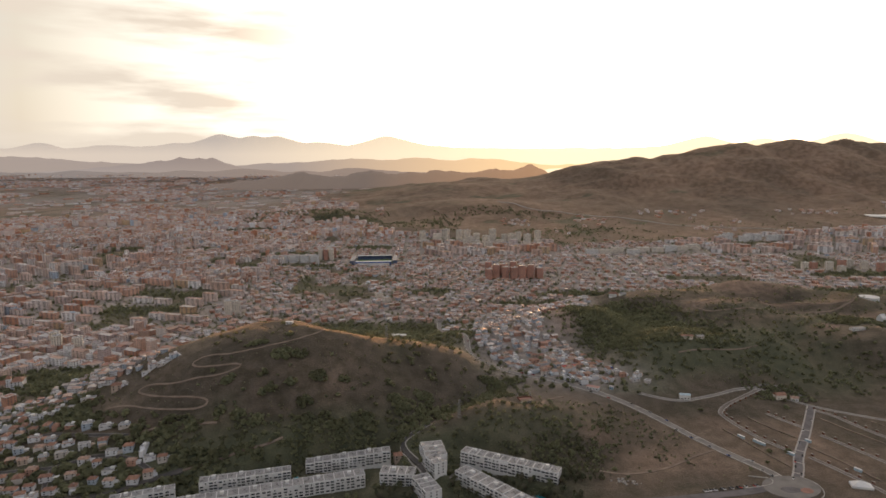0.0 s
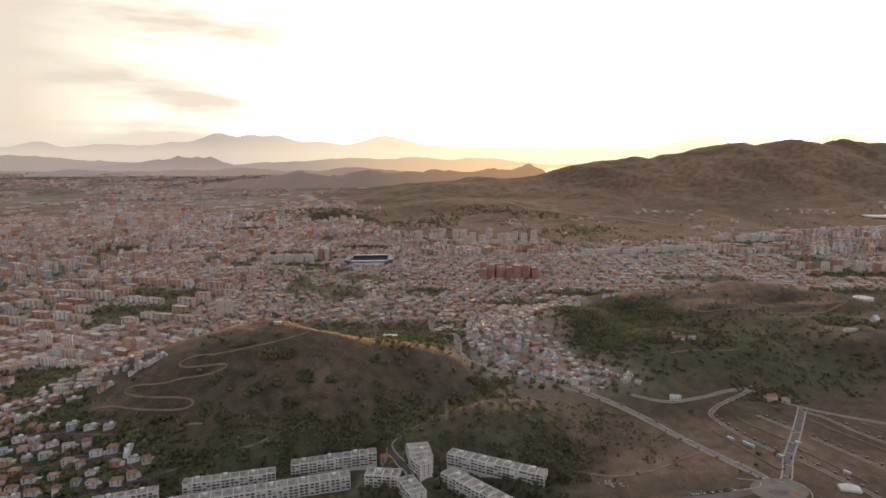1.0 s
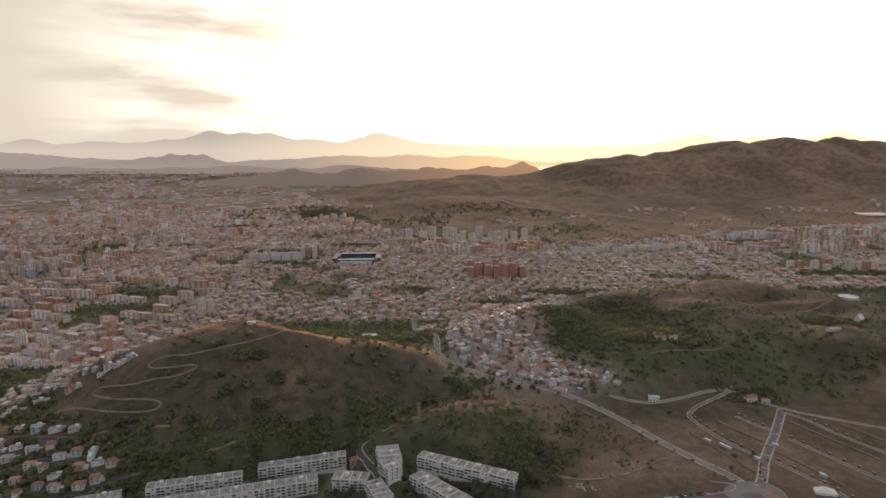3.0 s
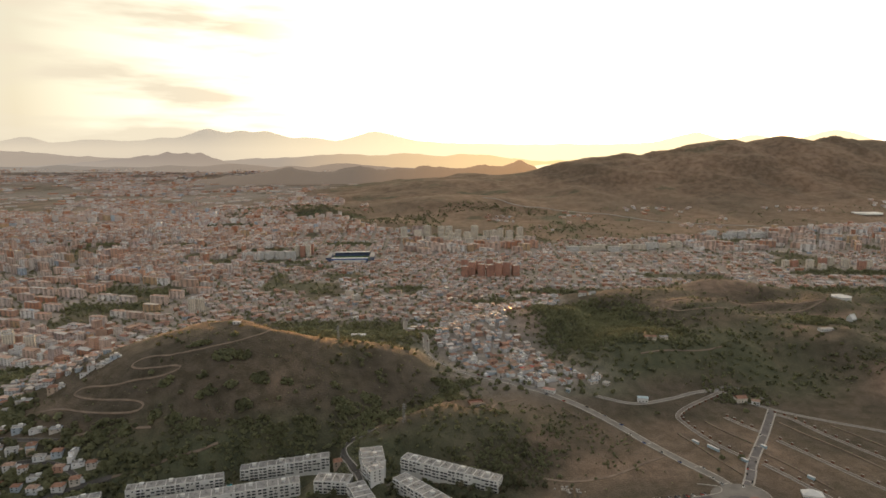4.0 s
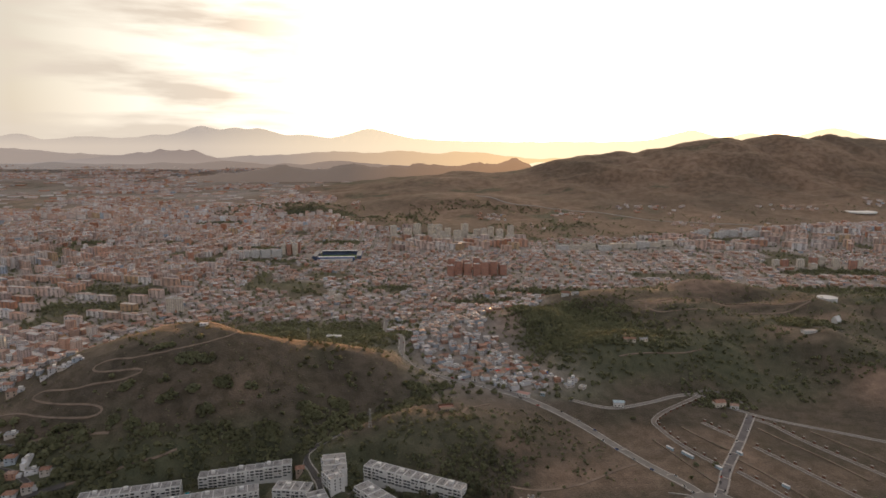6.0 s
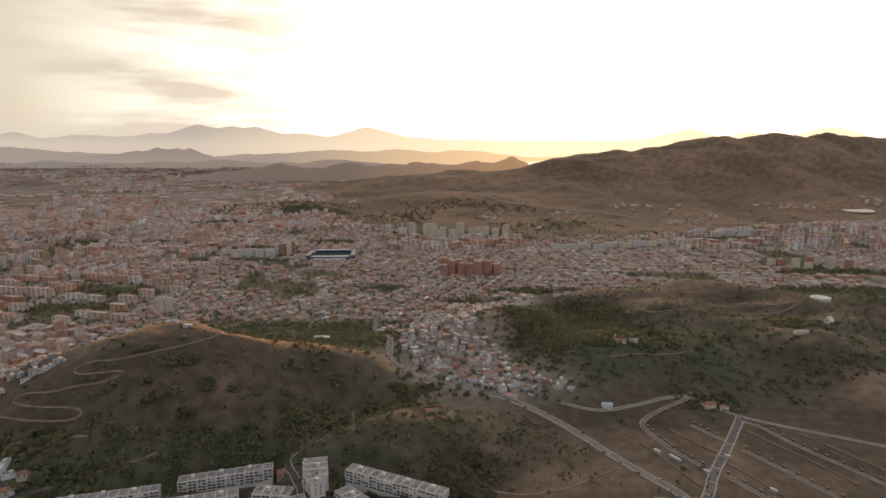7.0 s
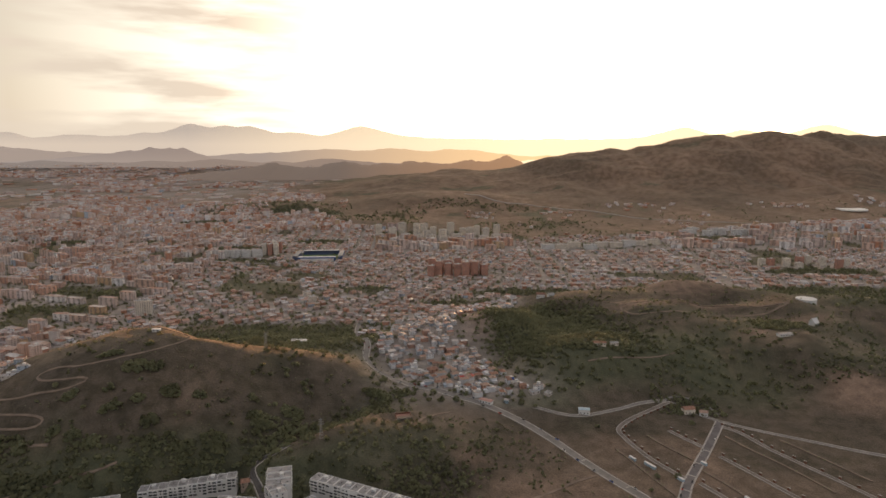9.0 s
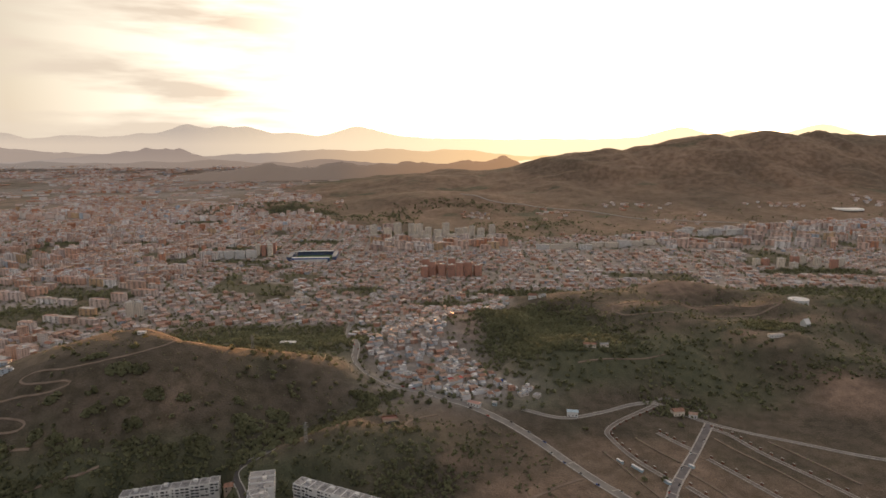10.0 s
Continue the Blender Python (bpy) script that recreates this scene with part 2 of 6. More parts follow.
def speckled(name, colour, rough=0.9, amount=0.25, scale=0.3, fine=3.0, bump_height=0.0, spread=None, gloss=0.2, district=False):
    """A plain material with two scales of mottling; spread takes the colour from a ramp by object or by island."""
    m, n, l, b = material(name, rough)
    b.inputs["Specular IOR Level"].default_value = gloss
    pos = place_vector(n)
    big, small = noise_node(n, l, scale, 4, pos), noise_node(n, l, fine, 3, pos)
    if spread:
        by, stops = spread
        r = ramp_node(n, stops, True)
        if by == "object":
            l.new(n.new("ShaderNodeObjectInfo").outputs["Random"], r.inputs[0])
        else:
            l.new(n.new("ShaderNodeNewGeometry").outputs["Random Per Island"], r.inputs[0])
        base = r.outputs[0]
    else:
        base = tuple(colour)
    lo, hi = ramp_node(n, [(0.3, (1 - amount,) * 3), (0.7, (1 + amount * 0.4,) * 3)]), ramp_node(n, [(0.35, (1 - amount * 0.6,) * 3), (0.7, (1.0,) * 3)])
    l.new(big.outputs[0], lo.inputs[0])
    l.new(small.outputs[0], hi.inputs[0])
    c = mix_node(n, l, 1.0, base, lo.outputs[0], "MULTIPLY")
    c = mix_node(n, l, 1.0, c, hi.outputs[0], "MULTIPLY")
    l.new(c, b.inputs["Base Color"])
    if district:
        quarter = noise_node(n, l, 0.009, 5, pos)
        q = ramp_node(n, [(0.34, (0.78, 0.7, 0.65)), (0.5, (0.98, 0.94, 0.92)), (0.68, (1.06, 1.08, 1.12))])
        l.new(quarter.outputs[0], q.inputs[0])
        l.new(mix_node(n, l, 1.0, c, q.outputs[0], "MULTIPLY"), b.inputs["Base Color"])
    if bump_height:
        bp = n.new("ShaderNodeBump")
        bp.inputs["Distance"].default_value = bump_height
        l.new(small.outputs[0], bp.inputs["Height"])
        l.new(bp.outputs[0], b.inputs["Normal"])
    return m


def ground_material():
    m, n, l, b = material("dry_hill_ground", 0.95)
    pos = place_vector(n)
    big, mid, small = noise_node(n, l, 0.012, 5, pos), noise_node(n, l, 0.07, 5, pos), noise_node(n, l, 0.6, 4, pos)
    far_big = noise_node(n, l, 0.006, 7, pos)
    r1 = ramp_node(n, [(0.3, (0.07, 0.06, 0.048)), (0.5, (0.101, 0.083, 0.066)), (0.72, (0.15, 0.118, 0.092))])
    l.new(big.outputs[0], r1.inputs[0])
    r2 = ramp_node(n, [(0.36, (0.5, 0.53, 0.45)), (0.6, (1, 1, 1))])
    l.new(mid.outputs[0], r2.inputs[0])
    grass = mix_node(n, l, 0.8, r1.outputs[0], r2.outputs[0], "MULTIPLY")

    def cover(name):
        a = n.new("ShaderNodeAttribute")
        a.attribute_name = name
        return a.outputs["Fac"]
    green = ramp_node(n, [(0.3, (0.058, 0.066, 0.042)), (0.7, (0.105, 0.108, 0.068))])
    l.new(mid.outputs[0], green.inputs[0])
    town = ramp_node(n, [(0.3, (0.2, 0.18, 0.168)), (0.7, (0.35, 0.315, 0.295))])
    l.new(mid.outputs[0], town.inputs[0])
    bare = ramp_node(n, [(0.3, (0.15, 0.108, 0.084)), (0.7, (0.28, 0.198, 0.152))])
    l.new(mid.outputs[0], bare.inputs[0])
    dots = noise_node(n, l, 0.035, 3, pos)
    scrub = ramp_node(n, [(0.4, (0.62, 0.6, 0.55)), (0.6, (1, 1, 1))])
    l.new(dots.outputs[0], scrub.inputs[0])
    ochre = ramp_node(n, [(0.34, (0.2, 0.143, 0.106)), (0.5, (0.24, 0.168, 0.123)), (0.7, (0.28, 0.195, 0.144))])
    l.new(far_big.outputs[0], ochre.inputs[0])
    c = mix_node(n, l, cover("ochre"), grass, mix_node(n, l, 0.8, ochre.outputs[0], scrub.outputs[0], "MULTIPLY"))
    c = mix_node(n, l, cover("green"), c, green.outputs[0])
    c = mix_node(n, l, cover("bare"), c, bare.outputs[0])
    c = mix_node(n, l, cover("town"), c, town.outputs[0])
    fine = ramp_node(n, [(0.3, (0.62, 0.62, 0.62)), (0.65, (1, 1, 1))])
    l.new(small.outputs[0], fine.inputs[0])
    c = mix_node(n, l, 1.0, c, fine.outputs[0], "MULTIPLY")
    l.new(c, b.inputs["Base Color"])
    b.inputs["Sheen Weight"].default_value, b.inputs["Sheen Roughness"].default_value = 0.12, 0.35
    b.inputs["Sheen Tint"].default_value = (1.0, 0.8, 0.6, 1)
    bp = n.new("ShaderNodeBump")
    bp.inputs["Distance"].default_value, bp.inputs["Strength"].default_value = 1.2, 0.7
    l.new(small.outputs[0], bp.inputs["Height"])
    l.new(bp.outputs[0], b.inputs["Normal"])
    return m


def leaf_material(name, stops=None, colour=None):
    """Leaves that pass some of the light on."""
    m = speckled(name, colour or (0.1, 0.1, 0.06), 0.8, 0.35, 0.03, 0.6, spread=("object", stops) if stops else None)
    n, l = m.node_tree.nodes, m.node_tree.links
    b = n["Principled BSDF"]
    t, mix = n.new("ShaderNodeBsdfTranslucent"), n.new("ShaderNodeMixShader")
    mix.inputs[0].default_value = 0.55
    l.new(b.inputs["Base Color"].links[0].from_socket, t.inputs["Color"])
    l.new(b.outputs[0], mix.inputs[1])
    l.new(t.outputs[0], mix.inputs[2])
    l.new(mix.outputs[0], n["Material Output"].inputs["Surface"])
    return m


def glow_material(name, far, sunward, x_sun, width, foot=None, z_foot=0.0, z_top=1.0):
    """Plain backdrop whose haze is painted as emission, brighter towards the setting sun."""
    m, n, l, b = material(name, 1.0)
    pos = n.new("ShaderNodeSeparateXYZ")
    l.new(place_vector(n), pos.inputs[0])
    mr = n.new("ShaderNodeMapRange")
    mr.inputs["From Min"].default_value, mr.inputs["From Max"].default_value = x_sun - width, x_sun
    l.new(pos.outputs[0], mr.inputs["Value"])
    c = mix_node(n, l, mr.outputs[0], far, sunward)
    # paler foot colour paints thicker haze low on the slope
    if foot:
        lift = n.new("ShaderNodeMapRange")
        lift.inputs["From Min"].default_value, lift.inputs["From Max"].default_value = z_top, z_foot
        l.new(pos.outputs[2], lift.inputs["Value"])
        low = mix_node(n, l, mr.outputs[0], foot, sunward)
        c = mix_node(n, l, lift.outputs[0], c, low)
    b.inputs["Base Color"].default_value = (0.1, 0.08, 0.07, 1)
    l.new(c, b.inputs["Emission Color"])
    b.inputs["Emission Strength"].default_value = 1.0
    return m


WALLS = [(0.0, (0.70, 0.63, 0.61)), (0.16, (0.68, 0.52, 0.45)), (0.32, (0.78, 0.77, 0.77)), (0.44, (0.62, 0.40, 0.31)), (0.56, (0.69, 0.58, 0.53)), (0.68, (0.53, 0.28, 0.19)), (0.77, (0.78, 0.77, 0.78)), (0.86, (0.56, 0.46, 0.44)), (0.93, (0.60, 0.45, 0.30)), (0.97, (0.44, 0.52, 0.62))]
ROOFS = [(0.0, (0.40, 0.28, 0.235)), (0.2, (0.43, 0.40, 0.395)), (0.36, (0.36, 0.19, 0.14)), (0.55, (0.48, 0.475, 0.49)), (0.66, (0.31, 0.27, 0.265)), (0.78, (0.41, 0.265, 0.205)), (0.92, (0.55, 0.52, 0.5))]
WHITES = [(0.0, (0.58, 0.58, 0.6)), (0.28, (0.5, 0.46, 0.43)), (0.45, (0.63, 0.64, 0.67)), (0.68, (0.46, 0.37, 0.31)), (0.8, (0.4, 0.46, 0.53)), (0.9, (0.42, 0.25, 0.19))]
M_GROUND = ground_material()
M_WALL_T = speckled("town_render", (0.6, 0.5, 0.4), 0.9, 0.25, 0.15, 2.0, spread=("island", WALLS), district=True)
M_ROOF_T = speckled("town_roofs", (0.4, 0.3, 0.2), 0.52, 0.3, 0.2, 1.5, spread=("island", ROOFS), gloss=0.45, district=True)
M_WALL_B = speckled("block_render", (0.6, 0.5, 0.4), 0.9, 0.25, 0.15, 2.0, spread=("object", WALLS))
M_ROOF_B = speckled("block_roofs", (0.4, 0.3, 0.2), 0.52, 0.3, 0.2, 1.5, spread=("object", ROOFS), gloss=0.35)
M_WALL_H = speckled("limewash", (0.7, 0.7, 0.7), 0.9, 0.2, 0.2, 2.0, spread=("object", WHITES))
M_ROOF_H = speckled("clay_tiles", (0.35, 0.16, 0.1), 0.7, 0.35, 0.4, 2.5, spread=("object", [(0.0, (0.3, 0.17, 0.125)), (0.4, (0.36, 0.25, 0.2)), (0.7, (0.25, 0.14, 0.105))]))
M_TERRACE = speckled("flat_roof_screed", (0.3, 0.295, 0.3), 0.62, 0.35, 0.15, 1.2, gloss=0.35)
M_WHITE = speckled("white_render", (0.62, 0.62, 0.62), 0.85, 0.15, 0.1, 1.0)
M_PANE_T = speckled("town_windows", (0.16, 0.145, 0.14), 0.3, 0.2, 0.3, 1.0)
M_GLASS = speckled("window_dark", (0.03, 0.033, 0.038), 0.15, 0.2, 0.3, 1.0)
M_STREET = speckled("bleached_asphalt", (0.15, 0.14, 0.145), 0.9, 0.3, 0.1, 1.5)
M_PLOT = speckled("gritty_street", (0.19, 0.165, 0.15), 0.92, 0.35, 0.1, 1.5)
M_RED_PAVING = speckled("red_paving", (0.3, 0.17, 0.14), 0.9, 0.25, 0.2, 1.5)
M_ASPHALT = speckled("asphalt", (0.085, 0.08, 0.078), 0.9, 0.3, 0.1, 1.5)
M_PAVE = speckled("pale_paving", (0.36, 0.34, 0.32), 0.9, 0.25, 0.2, 1.5)
M_CONCRETE = speckled("worn_road_concrete", (0.2, 0.188, 0.178), 0.9, 0.25, 0.1, 1.5)
M_TRACK = speckled("dusty_track", (0.215, 0.168, 0.136), 0.95, 0.3, 0.1, 1.0)


# ---- mesh helpers ----
def mesh_of(name, verts, faces, mats, index=None):
    me = bpy.data.meshes.new(name)
    me.from_pydata(verts, [], faces)
    for m in mats:
        me.materials.append(m)
    if index is not None:
        me.polygons.foreach_set("material_index", np.asarray(index, dtype=np.int32))
    me.update()
    return me


def box_arrays(x0, x1, y0, y1, z0, z1):
    v = [(x0, y0, z0), (x1, y0, z0), (x1, y1, z0), (x0, y1, z0), (x0, y0, z1), (x1, y0, z1), (x1, y1, z1), (x0, y1, z1)]
    f = [(0, 1, 5, 4), (1, 2, 6, 5), (2, 3, 7, 6), (3, 0, 4, 7), (4, 5, 6, 7), (3, 2, 1, 0)]
    return v, f


class Heap:
    """Gathers boxes and quads into one mesh."""

    def __init__(self):
        self.v, self.f, self.m = [], [], []

    def add(self, v, f, m=0):
        n = len(self.v)
        self.v += v
        self.f += [tuple(i + n for i in q) for q in f]
        self.m += [m] * len(f)

    def box(self, x0, x1, y0, y1, z0, z1, m=0):
        self.add(*box_arrays(x0, x1, y0, y1, z0, z1), m)

    def mesh(self, name, mats):
        return mesh_of(name, self.v, self.f, mats, self.m)


# ---- ground ----
GAPS = [(-640, 1430, 55, 22), (-560, 1400, 60, 35), (-860, 1700, 110, 20), (-500, 2020, 170, 32), (-250, 2150, 90, 40), (-420, 1800, 150, 22), (150, 2330, 260, 30), (650, 2080, 230, 30), (1130, 2200, 170, 30), (1110, 1640, 140, 40), (-30, 1450, 60, 30), (190, 1310, 90, 40), (-1250, 2150, 260, 40), (-900, 2600, 300, 34), (330, 1420, 120, 30), (-792, 2140, 90, 28), (-706, 1768, 70, 24), (-611, 1279, 100, 34), (-421, 2771, 160, 60), (-545, 850, 95, 62), (-500, 770, 50, 40), (1010, 1370, 250, 95), (770, 1330, 90, 50)]


def park_cover(x, y):
    """Parks and tree belts in the city, 0 to 1."""
    g = np.clip((-0.8 - (vnoise(x, y, 210, 71) + 0.6 * vnoise(x, y, 70, 72))) * 6, 0, 1)
    for cx, cy, a, b in GAPS:
        g = np.maximum(g, step(1.15, 0.85, ((x - cx) / a) ** 2 + ((y - cy) / b) ** 2))
    return g * step(720, 760, y) * np.where(y < 950, (x < -420) * 1.0, 1.0)


def town_cover(x, y, z, village=True):
    """Where the built-up plain lies, 0 to 1."""
    t = step(40, 26, z) * step(1330, 1430, y - 0.12 * np.abs(x - 500))
    left = step(36, 24, z) * step(-230, -300, x + 0.22 * (y - 800)) * step(720, 760, y)
    park_edge = np.where(x < 0, 95.0, 0.0) * step(-330, -290, x)
    mid = step(34, 26, z) * step(1050, 1100, y - park_edge) * step(300, 160, x)
    t = np.maximum(np.maximum(t, left), mid)
    t = np.maximum(t, step(62, 50, z) * step(1105, 1150, y - 0.8 * park_edge) * step(330, 260, x))
    edge = np.interp(x, [-1000, -600, -300, 0, 420, 900, 1700], [30000, 4200, 2480, 2340, 2180, 2240, 2500])
    t = t * step(60, 0, y - edge)
    t = t * step(0.55, 0.35, park_cover(x, y))
    if not village:
        return t * np.where(y > 2500, step(60, 44, z), 1)
    t = np.maximum(t, np.clip(bump(x, y, 125, 900, 75, 110, 1.4) + bump(x, y, 190, 800, 70, 40, 1.2), 0, 0.9))
    t = t * np.where(y > 2900, np.clip(0.45 + 0.6 * vnoise(x, y, 420, 73), 0.1, 1), 1)
    return t * np.where(y > 2500, step(60, 44, z), 1)


def gully(x, y):
    """1 in the creases of the eastern hill, 0 on its spurs."""
    return np.clip(1.5 - 2.2 * (1 - np.abs(vnoise(x + 0.3 * y, y * 0.7, 150, 8))) + 0.5 * np.abs(vnoise(x, y, 62, 9)), 0, 1)


def green_cover(x, y, z):
    g = bump(x, y, -130, 1040, 190, 170, 2.2) + bump(x, y, 0, 880, 60, 40, 1.0) + bump(x, y, 300, 985, 95, 90, 2.0) + bump(x, y, 470, 900, 160, 70, 0.9) + bump(x, y, 800, 1180, 160, 80, 1.2)
    g = g + bump(x, y, -560, 850, 80, 60, 1.5) + bump(x, y, -370, 610, 90, 50, 0.9) + bump(x, y, -275, 570, 70, 35, 1.5) + bump(x, y, -20, 625, 120, 40, 0.8) + bump(x, y, -210, 600, 130, 30, 0.9)
    g = g + bump(x, y, 40, 720, 130, 30, 0.9, 30) + 0.9 * park_cover(x, y)
    g = g + bump(x, y, -150, 622, 150, 32, 0.5) + bump(x, y, 120, 620, 80, 55, 0.4) + bump(x, y, 190, 680, 50, 30, 0.5) + gully(x, y) * bump(x, y, 520, 960, 360, 190, 0.6) + bump(x, y, 620, 800, 200, 50, 0.5) + bump(x, y, 330, 850, 120, 60, 1.0) + bump(x, y, 260, 800, 70, 40, 0.7) + bump(x, y, -10, 556, 120, 45, 1.3) + bump(x, y, 235, 768, 55, 18, 1.2) + bump(x, y, 60, 800, 22, 14, 1.0)
    g = g + step(2900, 3400, y) * step(8200, 6000, y) * step(200, -300, x) * np.clip(0.3 + 0.7 * vnoise(x, y, 520, 74), 0, 0.6)
    return np.clip(g + 0.5 * vnoise(x, y, 60, 21) - 0.25, 0, 1)


def bare_cover(x, y, z):
    g = bump(x, y, 193, 958, 26, 22, 1.5) + bump(x, y, 590, 1175, 125, 45, 1.2) + bump(x, y, 560, 1045, 120, 12, 0.9, -5) + bump(x, y, 590, 925, 22, 12, 1.6) + bump(x, y, 232, 596, 45, 26, 0.8) + bump(x, y, 192, 1000, 22, 26, 1.3) + bump(x, y, 500, 1050, 80, 22, 0.9) + bump(x, y, 700, 985, 60, 20, 0.8) + bump(x, y, 600, 900, 60, 25, 0.6) + bump(x, y, 170, 640, 25, 14, 0.5) + bump(x, y, 380, 640, 160, 90, 0.55) + bump(x, y, 640, 770, 45, 40, 1.5)
    return np.clip(g + 0.4 * vnoise(x, y, 40, 22) - 0.2, 0, 1)


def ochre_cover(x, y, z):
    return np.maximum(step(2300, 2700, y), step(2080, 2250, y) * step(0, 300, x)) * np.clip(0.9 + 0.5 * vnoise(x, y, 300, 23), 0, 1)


def build_ground():
    near = np.concatenate([np.arange(-4500, 200, 250), np.arange(200, 900, 4.2), np.arange(900, 2000, 9), np.arange(2000, 3600, 17), np.arange(3600, 4760, 20), [4770, 4778]])
    true_y = np.where(near > NEAR, NEAR - SPAN * np.log(1 - (np.minimum(near, 4799) - NEAR) / SPAN), near)
    u = np.linspace(-1, 1, 521)
    half = 0.92 * np.abs(near) + 700
    _, s = far_scale(true_y)
    X = REF[0] + (u[None, :] * half[:, None]) / s[:, None]
    Y = np.repeat(true_y[:, None], len(u), 1)
    Z = height(X, Y)
    fx, fy, fz, _ = fold(X, Y, Z)
    verts = np.stack([fx, fy, fz], -1).reshape(-1, 3)
    r, c = X.shape
    i = np.arange(r * c).reshape(r, c)
    faces = np.stack([i[:-1, :-1], i[:-1, 1:], i[1:, 1:], i[1:, :-1]], -1).reshape(-1, 4)
    me = mesh_of("ground", verts.tolist(), faces.tolist(), [M_GROUND])
    me.polygons.foreach_set("use_smooth", [True] * len(me.polygons))
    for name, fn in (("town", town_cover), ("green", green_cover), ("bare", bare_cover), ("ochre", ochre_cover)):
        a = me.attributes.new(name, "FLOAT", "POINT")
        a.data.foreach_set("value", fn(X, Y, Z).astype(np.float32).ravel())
    return tagged(new("ground", me), "dry brown scrub hills above a wide city plain", "ground", kind="structure")


build_ground()


# ---- ranges behind the plain, with painted haze ----
def far_range(name, label, dist, depth, x0, x1, base, peaks, mat, seed, rough):
    xs = np.linspace(x0, x1, 340)
    swell = 0 * xs
    for cx, w, h in peaks:
        swell = swell + ((h - base) * np.exp(-np.abs((xs - cx) / w) ** 1.6)) ** 5
    crest = base + swell ** 0.2
    k = (x1 - x0) / 40
    crest = crest + rough * (vnoise(xs, 0 * xs, k, seed) + 0.5 * vnoise(xs, 0 * xs, k / 2.7, seed + 1) + 0.25 * vnoise(xs, 0 * xs, k / 7, seed + 2))
    rows = []
    for f, q in ((-1.2, -0.8), (-0.6, 0.35), (-0.25, 0.8), (0.0, 1.0), (0.4, 0.6), (1.0, -0.15)):
        wob = 0 if q in (1.0, -0.15, -0.8) else rough * 0.8
        zz = crest * q + wob * vnoise(xs, 0 * xs + f * 900, k / 2, seed + 5)
        rows.append(np.stack(fold(xs, 0 * xs + dist + f * depth, zz)[:3], -1))
    P = np.stack(rows)
    r, c = P.shape[:2]
    i = np.arange(r * c).reshape(r, c)
    faces = np.stack([i[:-1, :-1], i[:-1, 1:], i[1:, 1:], i[1:, :-1]], -1).reshape(-1, 4)
    me = mesh_of(name, P.reshape(-1, 3).tolist(), faces.tolist(), [mat])
    me.polygons.foreach_set("use_smooth", [True] * len(me.polygons))
    return tagged(new(name, me), label, "mountains", kind="structure")


# emission colours below stand in for haze and low sun on every range
far_range("backdrop_far_range", "pale mountain range with painted haze against the evening sky", 30000, 2500, -30000, 30000, 600,
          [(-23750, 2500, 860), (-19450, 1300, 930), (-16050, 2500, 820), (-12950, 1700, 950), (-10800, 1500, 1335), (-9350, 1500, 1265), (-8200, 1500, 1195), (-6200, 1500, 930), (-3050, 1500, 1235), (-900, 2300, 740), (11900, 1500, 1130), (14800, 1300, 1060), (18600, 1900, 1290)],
          glow_material("painted_haze_range", (0.225, 0.198, 0.178), (0.6, 0.475, 0.31), 800, 2500, (0.3, 0.258, 0.22), 335, 440), 31, 38)
far_range("backdrop_middle_range", "low hills with painted haze and gold sun glow", 18000, 1500, -16000, 12000, 60,
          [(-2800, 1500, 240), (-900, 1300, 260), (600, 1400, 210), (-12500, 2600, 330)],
          glow_material("painted_gold_haze", (0.16, 0.134, 0.12), (0.5, 0.33, 0.17), 850, 2000), 41, 35)
far_range("backdrop_plain_hill", "long flat-topped hill with painted haze on the plain", 13800, 700, -8600, -3900, -40,
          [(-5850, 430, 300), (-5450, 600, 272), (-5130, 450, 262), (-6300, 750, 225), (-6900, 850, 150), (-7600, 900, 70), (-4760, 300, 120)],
          glow_material("painted_haze_hill", (0.105, 0.093, 0.094), (0.16, 0.12, 0.095), 0, 3000, (0.15, 0.132, 0.126), 215, 320), 51, 9)
far_range("backdrop_far_plain", "far plain with low rises and painted haze", 10500, 1500, -11000, 900, 30,
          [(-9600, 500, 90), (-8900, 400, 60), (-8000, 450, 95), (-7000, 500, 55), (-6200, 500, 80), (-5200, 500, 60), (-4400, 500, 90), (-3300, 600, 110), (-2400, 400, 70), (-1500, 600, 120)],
          glow_material("painted_haze_plain", (0.1, 0.088, 0.083), (0.13, 0.095, 0.075), 200, 3000), 56, 9)
far_range("backdrop_valley_hills", "dark wooded hills with painted sunward glow beyond the city", 6400, 600, -2600, 1900, 20,
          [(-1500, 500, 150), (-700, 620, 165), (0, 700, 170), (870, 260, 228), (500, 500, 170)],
          glow_material("painted_glow_hills", (0.06, 0.047, 0.04), (0.2, 0.11, 0.056), 850, 1400), 61, 14)


# ---- roads and tracks laid on the ground ----
def smooth_line(pts, gap):
    """A Catmull-Rom curve through the points, sampled every few metres."""
    P = [np.array(p, float) for p in pts]
    P = [2 * P[0] - P[1]] + P + [2 * P[-1] - P[-2]]
    out = []
    for i in range(1, len(P) - 2):
        n = max(2, int(np.linalg.norm(P[i + 1] - P[i]) / gap))
        for k in range(n):
            t = k / n
            out.append(0.5 * (2 * P[i] + (P[i + 1] - P[i - 1]) * t + (2 * P[i - 1] - 5 * P[i] + 4 * P[i + 1] - P[i + 2]) * t * t + (3 * P[i] - P[i - 1] - 3 * P[i + 1] + P[i + 2]) * t ** 3))
    out.append(P[-2])
    return np.array(out)


